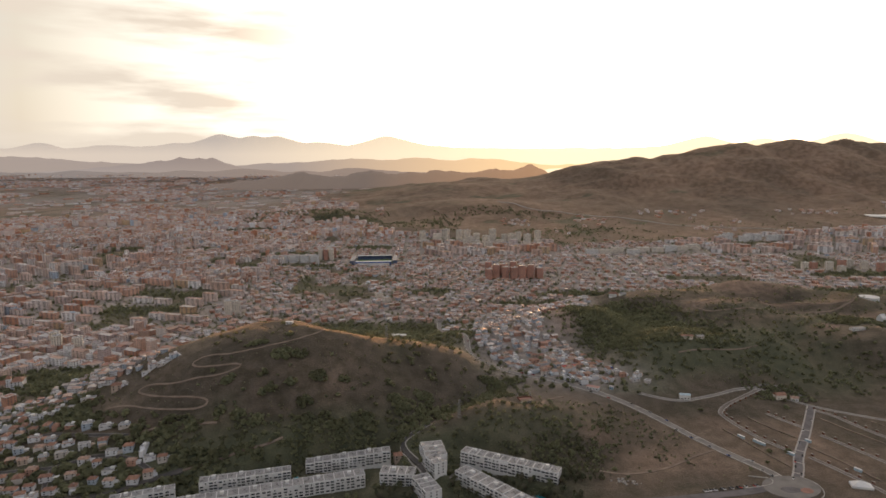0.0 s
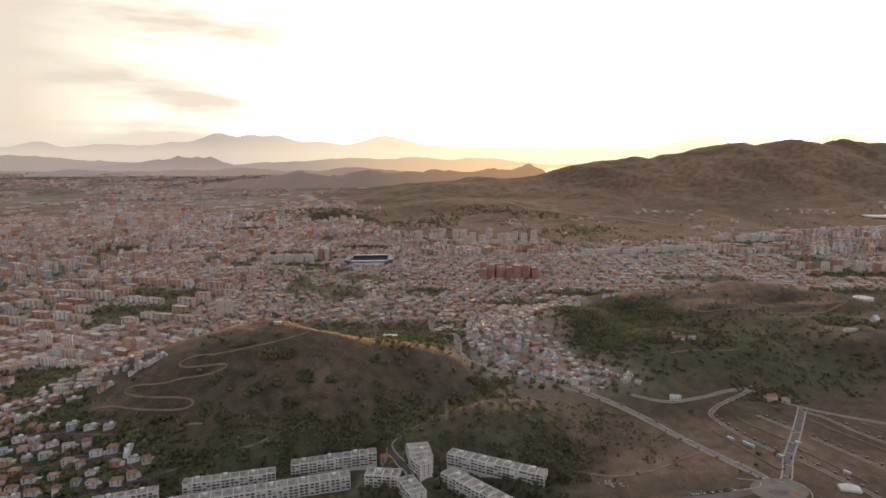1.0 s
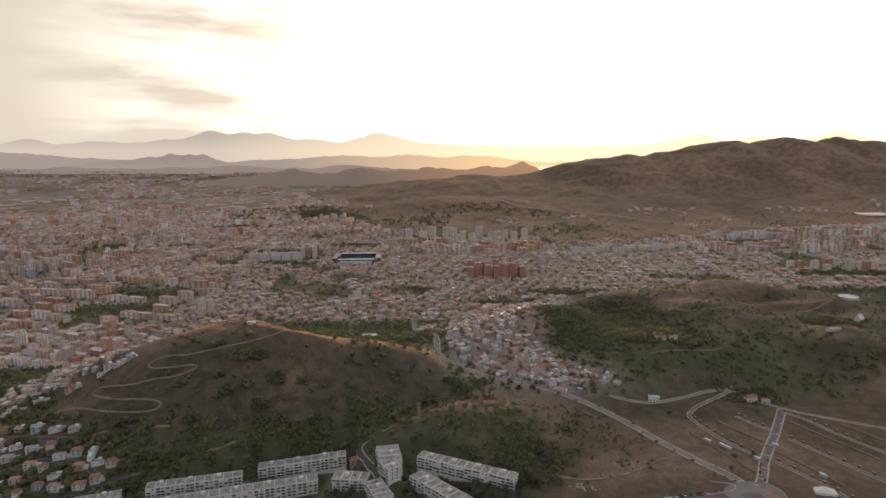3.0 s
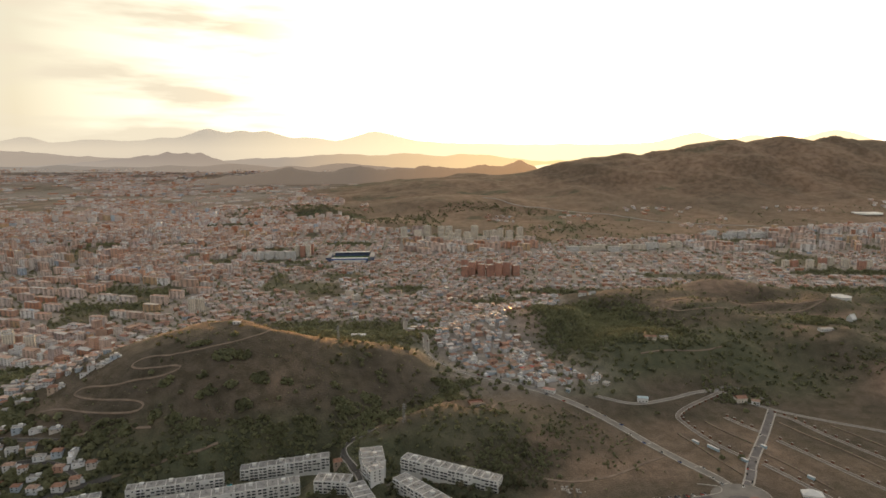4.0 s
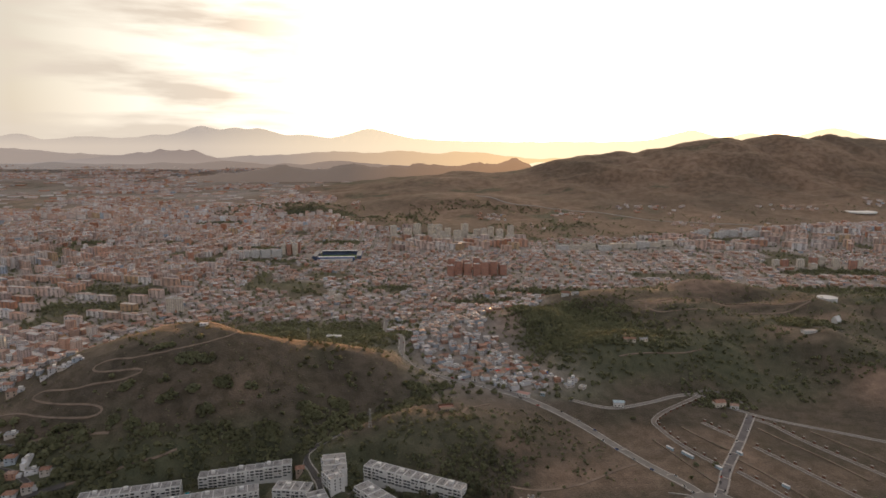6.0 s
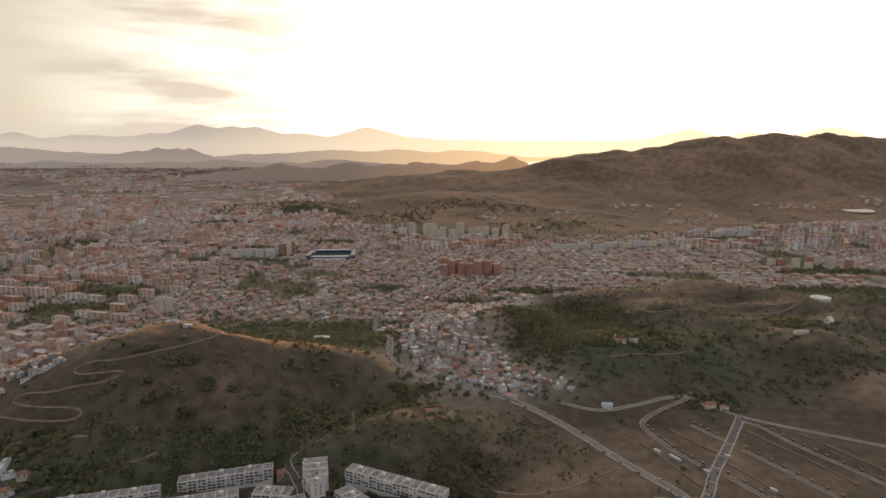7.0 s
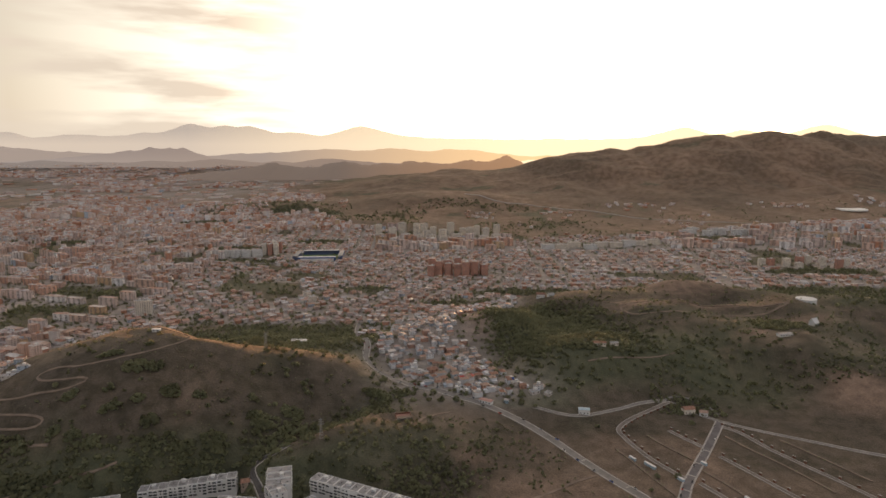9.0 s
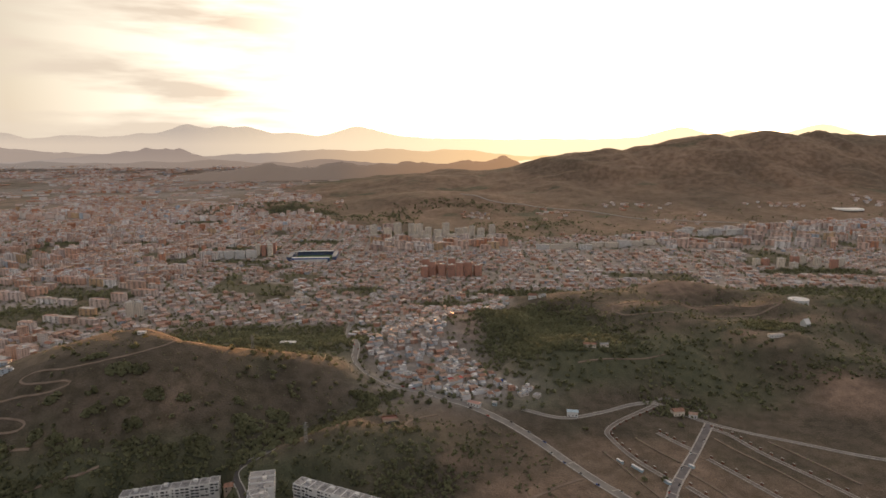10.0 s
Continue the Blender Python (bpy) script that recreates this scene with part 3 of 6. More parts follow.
def ribbon(pts, width, offset=0.0, lift=0.35, gap=4.0, across=3, skirt=1.2):
    """A strip that follows the ground, with sides that reach into it."""
    line = smooth_line(pts, gap)
    d = np.gradient(line, axis=0)
    d /= np.linalg.norm(d, axis=1)[:, None] + 1e-9
    n = np.stack([d[:, 1], -d[:, 0]], 1)
    offs = np.linspace(-width / 2, width / 2, across + 1) + offset
    offs = np.concatenate([[offs[0]], offs, [offs[-1]]])
    P = line[:, None, :] + n[:, None, :] * offs[None, :, None]
    z = height(P[..., 0], P[..., 1]) + lift
    z[:, 1:-1] = np.maximum(z[:, 1:-1], z[:, 1:-1].mean(1, keepdims=True) - 0.3)
    z[:, 0] = z[:, 1] - skirt
    z[:, -1] = z[:, -2] - skirt
    x, y, z, _ = fold(P[..., 0], P[..., 1], z)
    r, c = z.shape
    i = np.arange(r * c).reshape(r, c)
    f = np.stack([i[:-1, :-1], i[1:, :-1], i[1:, 1:], i[:-1, 1:]], -1).reshape(-1, 4)
    return np.stack([x, y, z], -1).reshape(-1, 3).tolist(), f[:, ::-1].tolist()


def road(name, pts, width, mat, label, kerbs=None, lift=0.35):
    v, f = ribbon(pts, width, 0, lift)
    ob = tagged(new(name, mesh_of(name, v, f, [mat])), label, "road", kind="structure")
    if kerbs:
        wide, kmat = kerbs
        for side in (-1, 1):
            v, f = ribbon(pts, wide, side * (width / 2 + wide / 2 + 0.05), lift + 0.14, across=1)
            k = new("pavement", mesh_of("pavement", v, f, [kmat]))
            k.parent = ob
    return ob


MAIN_ROAD = [(133, 783), (161, 767), (190, 752), (228, 721), (258, 686), (279, 652), (302, 612), (322, 581), (330, 562)]
VALLEY_ROAD = [(-8, 1240), (-6, 1180), (-2, 1110), (16, 1010), (36, 926), (39, 884), (52, 848), (78, 822), (106, 799), (133, 783)]
CROSS_STREET = [(343, 562), (357, 584), (371, 609), (410, 665), (447, 721), (456, 735)]
road("road_main", MAIN_ROAD, 7.5, M_CONCRETE, "wide grey concrete road down the valley", (1.5, M_PAVE))
road("road_village", VALLEY_ROAD, 6.5, M_CONCRETE, "grey road curving round the village", (1.3, M_PAVE))
road("road_cross_street", CROSS_STREET, 7.0, M_STREET, "asphalt street through empty building plots", (1.6, M_PAVE))
PLOTS = [
    [(412, 779), (380, 755), (350, 731), (334, 712), (336, 695), (343, 672), (352, 648), (370, 613)],
    [(389, 712), (399, 696), (412, 676)],
    [(421, 656), (434, 630), (453, 592), (474, 556)],
    [(380, 606), (396, 575), (413, 541), (428, 505)],
    [(452, 724), (466, 708), (479, 672), (496, 640), (513, 612), (530, 582), (548, 546)],
]
for pts in PLOTS:
    road("road_plot_street", pts, 3.8, M_PLOT, "narrow unfinished street between empty plots", (0.75, M_PAVE))
road("road_upper", [(246, 752), (292, 738), (341, 754), (380, 774), (412, 779), (440, 752), (463, 731), (497, 707), (535, 685), (574, 663), (615, 645), (660, 630)], 3.6, M_CONCRETE, "grey perimeter road above the plots", (0.9, M_PAVE))
HOUSE_LANE = [(-380, 546), (-350, 556), (-317, 568), (-300, 579), (-280, 587), (-262, 594)]
LANES = [HOUSE_LANE, [(-470, 585), (-430, 592), (-395, 596), (-360, 609), (-325, 606), (-300, 596), (-290, 590)], [(-470, 640), (-432, 648), (-400, 643), (-365, 636), (-335, 632)], [(-395, 596), (-388, 570), (-372, 549)]]
for lane in LANES[1:]:
    road("road_lane", lane, 3.6, M_ASPHALT, "narrow grey lane between hillside villas", (0.6, M_CONCRETE))
road("road_houses", HOUSE_LANE, 6, M_ASPHALT, "grey lane below the bare hill")
road("road_valley_lane", [(-14, 560), (-22, 585), (-30, 602), (-37, 613), (-40, 623), (-31, 636), (-12, 655)], 4.5, M_ASPHALT, "asphalt lane between white terraces", (0.9, M_PAVE))
road("road_terrace_lane", [(-22, 585), (2, 566), (14, 583), (22, 600)], 4, M_CONCRETE, "pale lane between white terraces")
road("road_service", [(318, 553), (292, 544), (252, 537), (218, 531), (180, 526)], 9, M_STREET, "service road with parked cars")
WINDING = [(-200, 800), (-172, 782), (-146, 760), (-170, 735), (-206, 722), (-241, 717), (-286, 720), (-294, 713), (-277, 703), (-239, 700), (-233, 695), (-259, 689), (-310, 692), (-343, 695), (-348, 689), (-324, 678), (-274, 667), (-258, 659), (-269, 653), (-314, 660), (-354, 672), (-379, 676)]
road("track_winding", WINDING, 2.3, M_TRACK, "dusty winding earth track up the bare hill")
road("track_lower", [(-262, 594), (-242, 600), (-209, 608), (-184, 611), (-165, 617)], 2.2, M_TRACK, "dusty track across the slope")
road("track_house", [(107, 668), (118, 690), (128, 711), (149, 728)], 3.5, M_TRACK, "dusty track to the house on the knoll")
road("track_field", [(150, 580), (185, 574), (225, 585), (262, 608), (288, 622)], 3, M_TRACK, "dusty track across the field")
road("track_east", [(400, 1100), (434, 1070), (428, 1035), (434, 1011), (466, 1000), (540, 1000), (600, 1002), (635, 1009), (696, 1035)], 3.2, M_TRACK, "dusty track over the eastern hill")


def disc(name, cx, cy, r, lift, mat, label, category):
    a = np.linspace(0, 2 * math.pi, 49)[:-1]
    z = float(height(cx, cy))
    v = [(cx + r * math.cos(t), cy + r * math.sin(t), z + lift) for t in a] + [(cx + (r + 0.3) * math.cos(t), cy + (r + 0.3) * math.sin(t), z - 3) for t in a]
    n = len(a)
    f = [tuple(range(n))] + [(i, i + n, (i + 1) % n + n, (i + 1) % n) for i in range(n)]
    return tagged(new(name, mesh_of(name, v, f, [mat])), label, category, kind="structure")


road("track_shelf", [(-335, 632), (-320, 635), (-292, 638), (-267, 637), (-240, 636)], 2.2, M_TRACK, "dusty shelf track below the winding track")
road("road_avenue", [(29, 1878), (74, 1725), (113, 1610), (120, 1560)], 16, M_PAVE, "pale avenue over the river bed")

road("road_hill", [(268, 3080), (400, 3000), (584, 2960), (716, 2860), (809, 2820), (985, 2640), (1153, 2600), (1400, 2500)], 9, M_PAVE, "pale road along the foot of the mountain", lift=1.5)
road("road_ring", [(-520, 1818), (-360, 1772), (-234, 1790), (-104, 1808), (29, 1883), (200, 1900), (430, 1930), (800, 2110), (1100, 2150), (1500, 2120)], 14, M_CONCRETE, "grey ring road along the dry river bed", lift=0.8)
def paved(name, cx, cy, a, b, turn, lift, mat, label):
    """A paved oval that follows the ground."""
    v, f = [], []
    c, s = math.cos(radians(turn)), math.sin(radians(turn))
    for r in (0.02, 0.25, 0.5, 0.75, 1.0, 1.01):
        for k in range(40):
            u, w = r * a * math.cos(k * math.pi / 20), r * b * math.sin(k * math.pi / 20)
            x, y = cx + u * c - w * s, cy + u * s + w * c
            v.append((x, y, float(height(x, y)) + (lift if r < 1.005 else -1)))
    for j in range(5):
        f += [(40 * j + k, 40 * j + 40 + k, 40 * j + 40 + (k + 1) % 40, 40 * j + (k + 1) % 40) for k in range(40)]
    f.append(tuple(range(40)))
    return tagged(new(name, mesh_of(name, v, f, [mat])), label, "road", kind="structure")


paved("road_roundabout", 331, 550, 27, 19, 8, 0.62, M_CONCRETE, "wide grey paved junction with kerbs")
paved("road_roundabout_island", 328, 545, 9.5, 5, 0, 0.72, M_STREET, "dark oval paving in the junction")
paved("road_roundabout_red", 342, 543, 6, 4.5, 10, 0.74, M_RED_PAVING, "reddish paving beside the dark oval")
v, f = ribbon([(300, 570), (318, 565), (316, 556), (302, 551), (285, 548)], 0.9, 0, 0.75, 2.0, 1)
tagged(new("kerb", mesh_of("kerb", v, f, [M_PAVE])), "pale kerb round the verge at the junction", "kerb", kind="structure")
v, f = ribbon([(349, 568), (357, 556), (358, 546), (354, 536), (346, 529)], 0.9, 0, 0.8, 2.0, 1)
tagged(new("kerb", mesh_of("kerb", v, f, [M_PAVE])), "pale kerb round the verge at the junction", "kerb", kind="structure")
for (ax, ay), (bx, by) in (((408, 671), (416, 665)), ((390, 645), (398, 639)), ((374, 622), (382, 616)), ((359, 597), (367, 591)), ((347, 576), (355, 570)), ((279, 649), (286, 652)), ((322, 568), (330, 571)), ((309, 600), (316, 602))):
    v, f = ribbon([(ax, ay), (bx, by)], 1.7, 0, 0.47, 2.0, 1)
    tagged(new("crossing", mesh_of("crossing", v, f, [M_PAVE])), "pale paved crossing band over the street", "crossing", kind="structure")


# ---- buildings ----
def part(name, me, parent, label=""):
    ob = new(name, me)
    ob.parent = parent
    return tagged(ob, label) if label else ob


def root(name, x, y, z, turn, label, category, group=""):
    ob = new(name)
    ob.matrix_world = pose(x, y, z, 0, 0, turn)
    return tagged(ob, label, category, group)


def simple_mesh(name, mat, boxes):
    h = Heap()
    for b in boxes:
        h.box(*b)
    return h.mesh(name, [mat])


ME_LOGGIA = simple_mesh("window", M_GLASS, [(-1.6, 1.6, -0.12, 0.4, 0, 1.5)])
ME_WINDOW = simple_mesh("window", M_GLASS, [(-0.65, 0.65, -0.1, 0.3, 0, 1.35)])
ME_BALCONY = simple_mesh("balcony", M_WHITE, [(-2.3, 2.3, -1.3, 0, -0.15, 0.0), (-2.3, 2.3, -1.3, -1.18, 0, 0.85), (-2.3, -2.18, -1.18, 0, 0, 0.85), (2.18, 2.3, -1.18, 0, 0, 0.85)])
ME_VENT = simple_mesh("chimney", M_TERRACE, [(-0.5, 0.5, -0.4, 0.4, 0, 1.3), (-0.6, 0.6, -0.5, 0.5, 1.3, 1.45)])
ME_HUT = simple_mesh("stair_head", M_WHITE, [(-1.7, 1.7, -1.5, 1.5, 0, 2.3), (-1.9, 1.9, -1.7, 1.7, 2.3, 2.5)])


def ring_mesh(name, mat, x0, x1, y0, y1, z0, z1, thick):
    """A closed upstand round a roof, in one piece."""
    v = []
    for k, z in ((0, z0), (0, z1), (thick, z1), (thick, z0)):
        v += [(x0 + k, y0 + k, z), (x1 - k, y0 + k, z), (x1 - k, y1 - k, z), (x0 + k, y1 - k, z)]
    f = [(4 * r + i, 4 * r + (i + 1) % 4, 4 * r + 4 + (i + 1) % 4, 4 * r + 4 + i) for r in range(3) for i in range(4)]
    return mesh_of(name, v, f, [mat])


def terrace(p0, p1, depth, z0, z1, units, storeys, label, both=False):
    """A stepped row of white flats from p0 to p1 along its front; the front looks to the right of the way back."""
    rng = random.Random(int(p0[0] * 7 + p0[1]))
    length = math.hypot(p1[0] - p0[0], p1[1] - p0[1])
    turn = math.degrees(math.atan2(p1[1] - p0[1], p1[0] - p0[0]))
    ob = root("apartment_terrace", p0[0], p0[1], z0, turn, label, "apartment building", "white terraces of flats")
    w = length / units
    roofs = []
    for i in range(units):
        zz = (z1 - z0) * i / max(1, units - 1)
        top = zz + storeys * 2.95 + 0.2
        push = 0.5 * (i % 2)
        part("wall", simple_mesh("wall", M_WHITE, [(i * w, (i + 1) * w, push, depth, min(0, z1 - z0) - 5, top)]), ob)
        slab = simple_mesh("roof", M_TERRACE, [(i * w + 0.3, (i + 1) * w - 0.3, push + 0.3, depth - 0.3, top, top + 0.06)] + [(x, x + rng.uniform(0.8, 1.8), y, y + rng.uniform(0.6, 1.6), top, top + rng.uniform(0.35, 1.0)) for x, y in [(i * w + rng.uniform(0.8, w - 2.8), push + rng.uniform(1, depth - 3)) for _ in range(5)]])
        part("roof", slab, ob, "flat grey roof behind white parapets")
        part("parapet", ring_mesh("parapet", M_WHITE, i * w, (i + 1) * w, push, depth, top, top + 0.55, 0.3), ob)
        roofs.append((i * w + w / 2, depth * 0.6, top + 0.05))
        for s in range(storeys):
            zf = zz + s * 2.95 + 0.35
            for k, cx in enumerate((i * w + w * 0.29, i * w + w * 0.74)):
                if rng.random() < 0.12:
                    continue
                me = ME_LOGGIA if s == 0 or rng.random() < 0.78 else ME_WINDOW
                win = part("window", me, ob)
                win.location = (cx, push, zf + (0.35 if me == ME_LOGGIA else 0.6))
                if s and me == ME_LOGGIA:
                    bal = part("balcony", ME_BALCONY, ob)
                    bal.location = (cx, push, zf - 0.05)
            if both and i % 2 == 0:
                win = part("window", ME_WINDOW, ob)
                win.location, win.rotation_euler = (i * w + w / 2, depth, zf + 0.6), (0, 0, math.pi)
    for s in range(storeys):
        for end, x in ((0, 0.0), (1, length)):
            for yy in (depth * 0.35, depth * 0.7):
                win = part("window", ME_WINDOW, ob)
                win.location, win.rotation_euler = (x, yy, (z1 - z0) * end + s * 2.95 + 0.9), (0, 0, math.pi * (0.5 if end else -0.5))
    for k, (x, y, z) in enumerate(roofs):
        v = part("stair_head" if k % 3 == 1 else "chimney", ME_HUT if k % 3 == 1 else ME_VENT, ob)
        v.location = (x, y + rng.uniform(-1, 1), z)
    return ob


WHITE_FLATS = "white stepped terrace of flats with balconies and flat roofs"
terrace((-233, 561), (-149, 582), 12, 0.8, 2.0, 10, 4, WHITE_FLATS)
terrace((-137, 594), (-52, 608), 12, 3.5, 9.5, 10, 4, WHITE_FLATS)
terrace((-245, 524), (-74, 574), 14, -1.0, 2.0, 18, 4, WHITE_FLATS)
terrace((-310, 541), (-256, 560), 11, 0.0, 1.0, 6, 2, "low white terrace of flats below the hill")
terrace((-59, 564), (-26, 560), 16, 9.0, 9.0, 4, 4, "white L-shaped block of flats with flat roof")
terrace((-28, 558), (-14, 528), 17, 9.0, 9.0, 4, 4, "white curved wing of flats with flat roof")
terrace((-15, 574), (-6, 559), 14, 20.5, 20.5, 2, 4, "narrow white block of flats beside the lane")
terrace((-21, 604), (-15, 575), 22, 21.5, 20.5, 3, 4, "narrow white block of flats with broken roofline", True)
terrace((20, 592), (110, 548), 13, 17.0, 16.5, 12, 4, "long white terrace of flats above a swimming pool")
terrace((14, 566), (76, 500), 16, 10.5, 10.5, 9, 4, "long white terrace of flats with pale roof")

# near-white base colour for the whole basin surface
M_PALE_BASIN = speckled("pale_basin", (0.78, 0.77, 0.75), 0.5, 0.1, 0.05, 0.5)
M_WATER = speckled("pool_water", (0.02, 0.32, 0.4), 0.08, 0.1, 0.2, 1.0)


def pool(cx, cy, w, d, turn, z):
    ob = root("swimming_pool", cx, cy, z, turn, "small turquoise swimming pool with pale paved edge", "pool")
    part("pool_edge", simple_mesh("pool_edge", M_PAVE, [(-w / 2 - 1.5, w / 2 + 1.5, -d / 2 - 1.5, -d / 2, -2, 0.25), (-w / 2 - 1.5, w / 2 + 1.5, d / 2, d / 2 + 1.5, -2, 0.25), (-w / 2 - 1.5, -w / 2, -d / 2, d / 2, -2, 0.25), (w / 2, w / 2 + 1.5, -d / 2, d / 2, -2, 0.25)]), ob)
    part("water", simple_mesh("water", M_WATER, [(-w / 2, w / 2, -d / 2, d / 2, -2, 0.1)]), ob, "clear turquoise water")


pool(94, 537, 14, 8, -30, float(height(94, 537)) + 0.3)
pool(-143, 588, 9, 5, 10, 3.6)
pool(-430, 560, 8, 5, 20, float(height(-430, 560)) + 0.5)


def house_template(w, d, storeys, hipped, wall_mat, roof_mat, label, rng):
    ob = new("house")
    tagged(ob, label, "house", "houses of the hillside village")
    h = storeys * 2.9
    part("wall", simple_mesh("wall", wall_mat, [(-w / 2, w / 2, -d / 2, d / 2, -4, h)]), ob)
    if rng.random() < 0.6:
        part("annex", simple_mesh("annex", wall_mat, [(w / 2, w / 2 + w * 0.45, -d * 0.3, d / 2, -4, h - 2.6)]), ob)
    if not hipped:
        part("parapet", ring_mesh("parapet", wall_mat, -w / 2, w / 2, -d / 2, d / 2, h, h + 0.6, 0.25), ob)
    rf = Heap()
    if hipped:
        o, r = 0.45, 0.3 * d
        v = [(-w / 2 - o, -d / 2 - o, h), (w / 2 + o, -d / 2 - o, h), (w / 2 + o, d / 2 + o, h), (-w / 2 - o, d / 2 + o, h), (-w / 2 + d * 0.35, 0, h + r), (w / 2 - d * 0.35, 0, h + r)]
        rf.add(v, [(0, 1, 5, 4), (2, 3, 4, 5), (1, 2, 5), (3, 0, 4), (3, 2, 1, 0)])
    else:
        rf.box(-w / 2 + 0.25, w / 2 - 0.25, -d / 2 + 0.25, d / 2 - 0.25, h, h + 0.12)
    part("roof", rf.mesh("roof", [roof_mat]), ob)
    for s in range(storeys):
        for x in (-w * 0.27, w * 0.27):
            win = part("window", ME_WINDOW, ob)
            win.location = (x, -d / 2, s * 2.9 + 0.9)
    if not hipped and rng.random() < 0.7:
        hut = part("stair_head", ME_HUT, ob)
        hut.location = (w * 0.15, d * 0.15, h + 0.12)
    elif hipped:
        ch = part("chimney", ME_VENT, ob)
        ch.location = (w * 0.2, d * 0.12, h + 0.12 * d)
    return ob


M_BLUE = speckled("cobalt_paint", (0.07, 0.15, 0.46), 0.7, 0.2)
M_RED = speckled("red_sheet_roof", (0.42, 0.05, 0.04), 0.7, 0.3)
hr = random.Random(5)
TYPES = []
for k in range(14):
    hip = k % 2 == 0
    TYPES.append(house_template(hr.uniform(7, 11.5), hr.uniform(6.2, 8.6), 1 if k % 4 == 1 else 2, hip, M_WALL_H, M_ROOF_H if hip else M_TERRACE,
                                "pale rendered house with clay tile roof" if hip else "white cube house with flat roof terrace", hr))
used = []


def free_spot(x, y, r):
    if any((x - a) ** 2 + (y - b) ** 2 < (r + c) ** 2 for a, b, c in used):
        return False
    used.append((x, y, r))
    return True


def near_line(x, y, lines, d):
    return any(np.min(np.hypot(l[:, 0] - x, l[:, 1] - y)) < d for l in lines)


ROAD_LINES = [smooth_line(p, 4) for p in (MAIN_ROAD, VALLEY_ROAD, CROSS_STREET, *PLOTS, WINDING, *LANES)]


def inside(x, y, poly):
    hit = False
    for (a, b), (c, d) in zip(poly, poly[1:] + poly[:1]):
        if (b > y) != (d > y) and x < (c - a) * (y - b) / (d - b) + a:
            hit = not hit
    return hit


OUTLYING = []


def settle(poly, count, spread, turn, kinds, rng, tries=6000, far=9000):
    xs, ys = [p[0] for p in poly], [p[1] for p in poly]
    made = 0
    for _ in range(tries):
        if made >= count:
            break
        x, y = rng.uniform(min(xs), max(xs)), rng.uniform(min(ys), max(ys))
        if not inside(x, y, poly) or near_line(x, y, ROAD_LINES, 8) or not free_spot(x, y, spread):
            continue
        z = float(height(x, y))
        made += 1
        if y > far:
            w = rng.uniform(7, 11)
            OUTLYING.append((x, y, z + 0.2, radians(turn + rng.choice((0, 90)) + rng.uniform(-12, 12)), w, w * rng.uniform(0.6, 1.0), rng.uniform(3.6, 6.0), 2, rng.choice((0, 1, 2, 1))))
            continue
        t = TYPES[rng.choice(kinds)]
        house = copy_thing(t, pose(x, y, z + 0.2, 0, 0, turn + rng.choice((0, 90, 180, 270, 0)) + rng.uniform(-12, 12)))
        house.scale = (rng.uniform(0.75, 1.3), rng.uniform(0.8, 1.2), rng.uniform(0.6, 1.0))


VILLAGE = [(38, 1082), (50, 960), (57, 905), (66, 872), (93, 838), (134, 792), (166, 774), (200, 771), (233, 786), (243, 796), (228, 822), (212, 849), (193, 916), (166, 945), (158, 1007), (202, 1046), (287, 1142), (270, 1150), (180, 1090), (117, 1120), (66, 1120)]
OPEN_GROUND = [(121, 861, 9), (113, 868, 6), (129, 855, 6)]
VILLAS = [(-286, 604), (-316, 600), (-351, 599), (-370, 585), (-345, 579), (-328, 577), (-306, 581), (-294, 588), (-366, 602), (-326, 616), (-392, 580), (-412, 590), (-400, 566), (-378, 562), (-430, 604), (-436, 578)]
CUBES = [(-344, 645), (-365, 647), (-388, 652), (-410, 658), (-421, 638), (-397, 629), (-376, 622), (-342, 612), (-395, 612), (-440, 640), (-445, 620)]
used += OPEN_GROUND
hv = random.Random(44)
for pts, kinds in ((VILLAS, (0, 2, 4, 6, 8)), (CUBES, (1, 3, 7, 9, 11))):
    for x, y in pts:
        made = copy_thing(TYPES[hv.choice(kinds)], pose(x, y, float(height(x, y)) + 0.2, 0, 0, 14 + hv.uniform(-10, 10)))
        made.scale = (hv.uniform(0.95, 1.25), hv.uniform(0.9, 1.1), hv.uniform(0.75, 0.95))
        used.append((x, y, 8))
# a row of houses along the street below the hill
for x, y in smooth_line([(-462, 676), (-442, 694), (-420, 702), (-398, 708), (-378, 714), (-361, 721), (-332, 736), (-322, 750)], 7.5):
    if hv.random() < 0.18:
        continue
    x, y = x + hv.uniform(-3, 3), y + hv.uniform(-2.5, 2.5)
    made = copy_thing(TYPES[hv.choice((1, 3, 5, 7, 9, 11, 0))], pose(x, y, float(height(x, y)) + 0.2, 0, 0, 28 + hv.uniform(-16, 16)))
    made.scale = (hv.uniform(0.8, 1.3), hv.uniform(0.85, 1.2), hv.uniform(0.7, 1.1))
    used.append((x, y, 5))
SUBURB = [(-560, 600), (-470, 590), (-440, 660), (-462, 700), (-420, 725), (-360, 745), (-350, 790), (-420, 830), (-480, 800), (-500, 740), (-560, 700)]
VILLA_SLOPE = [(-470, 556), (-392, 550), (-330, 562), (-285, 596), (-335, 640), (-440, 668), (-490, 650)]
settle(VILLA_SLOPE, 60, 5.6, 14, [0, 1, 2, 4, 6, 8, 3], random.Random(15), 3000)
settle(VILLAGE, 270, 3.9, 18, list(range(14)), random.Random(11), 9000, 890)
settle(SUBURB, 120, 5.0, 14, list(range(14)), random.Random(12), 6000, 715)
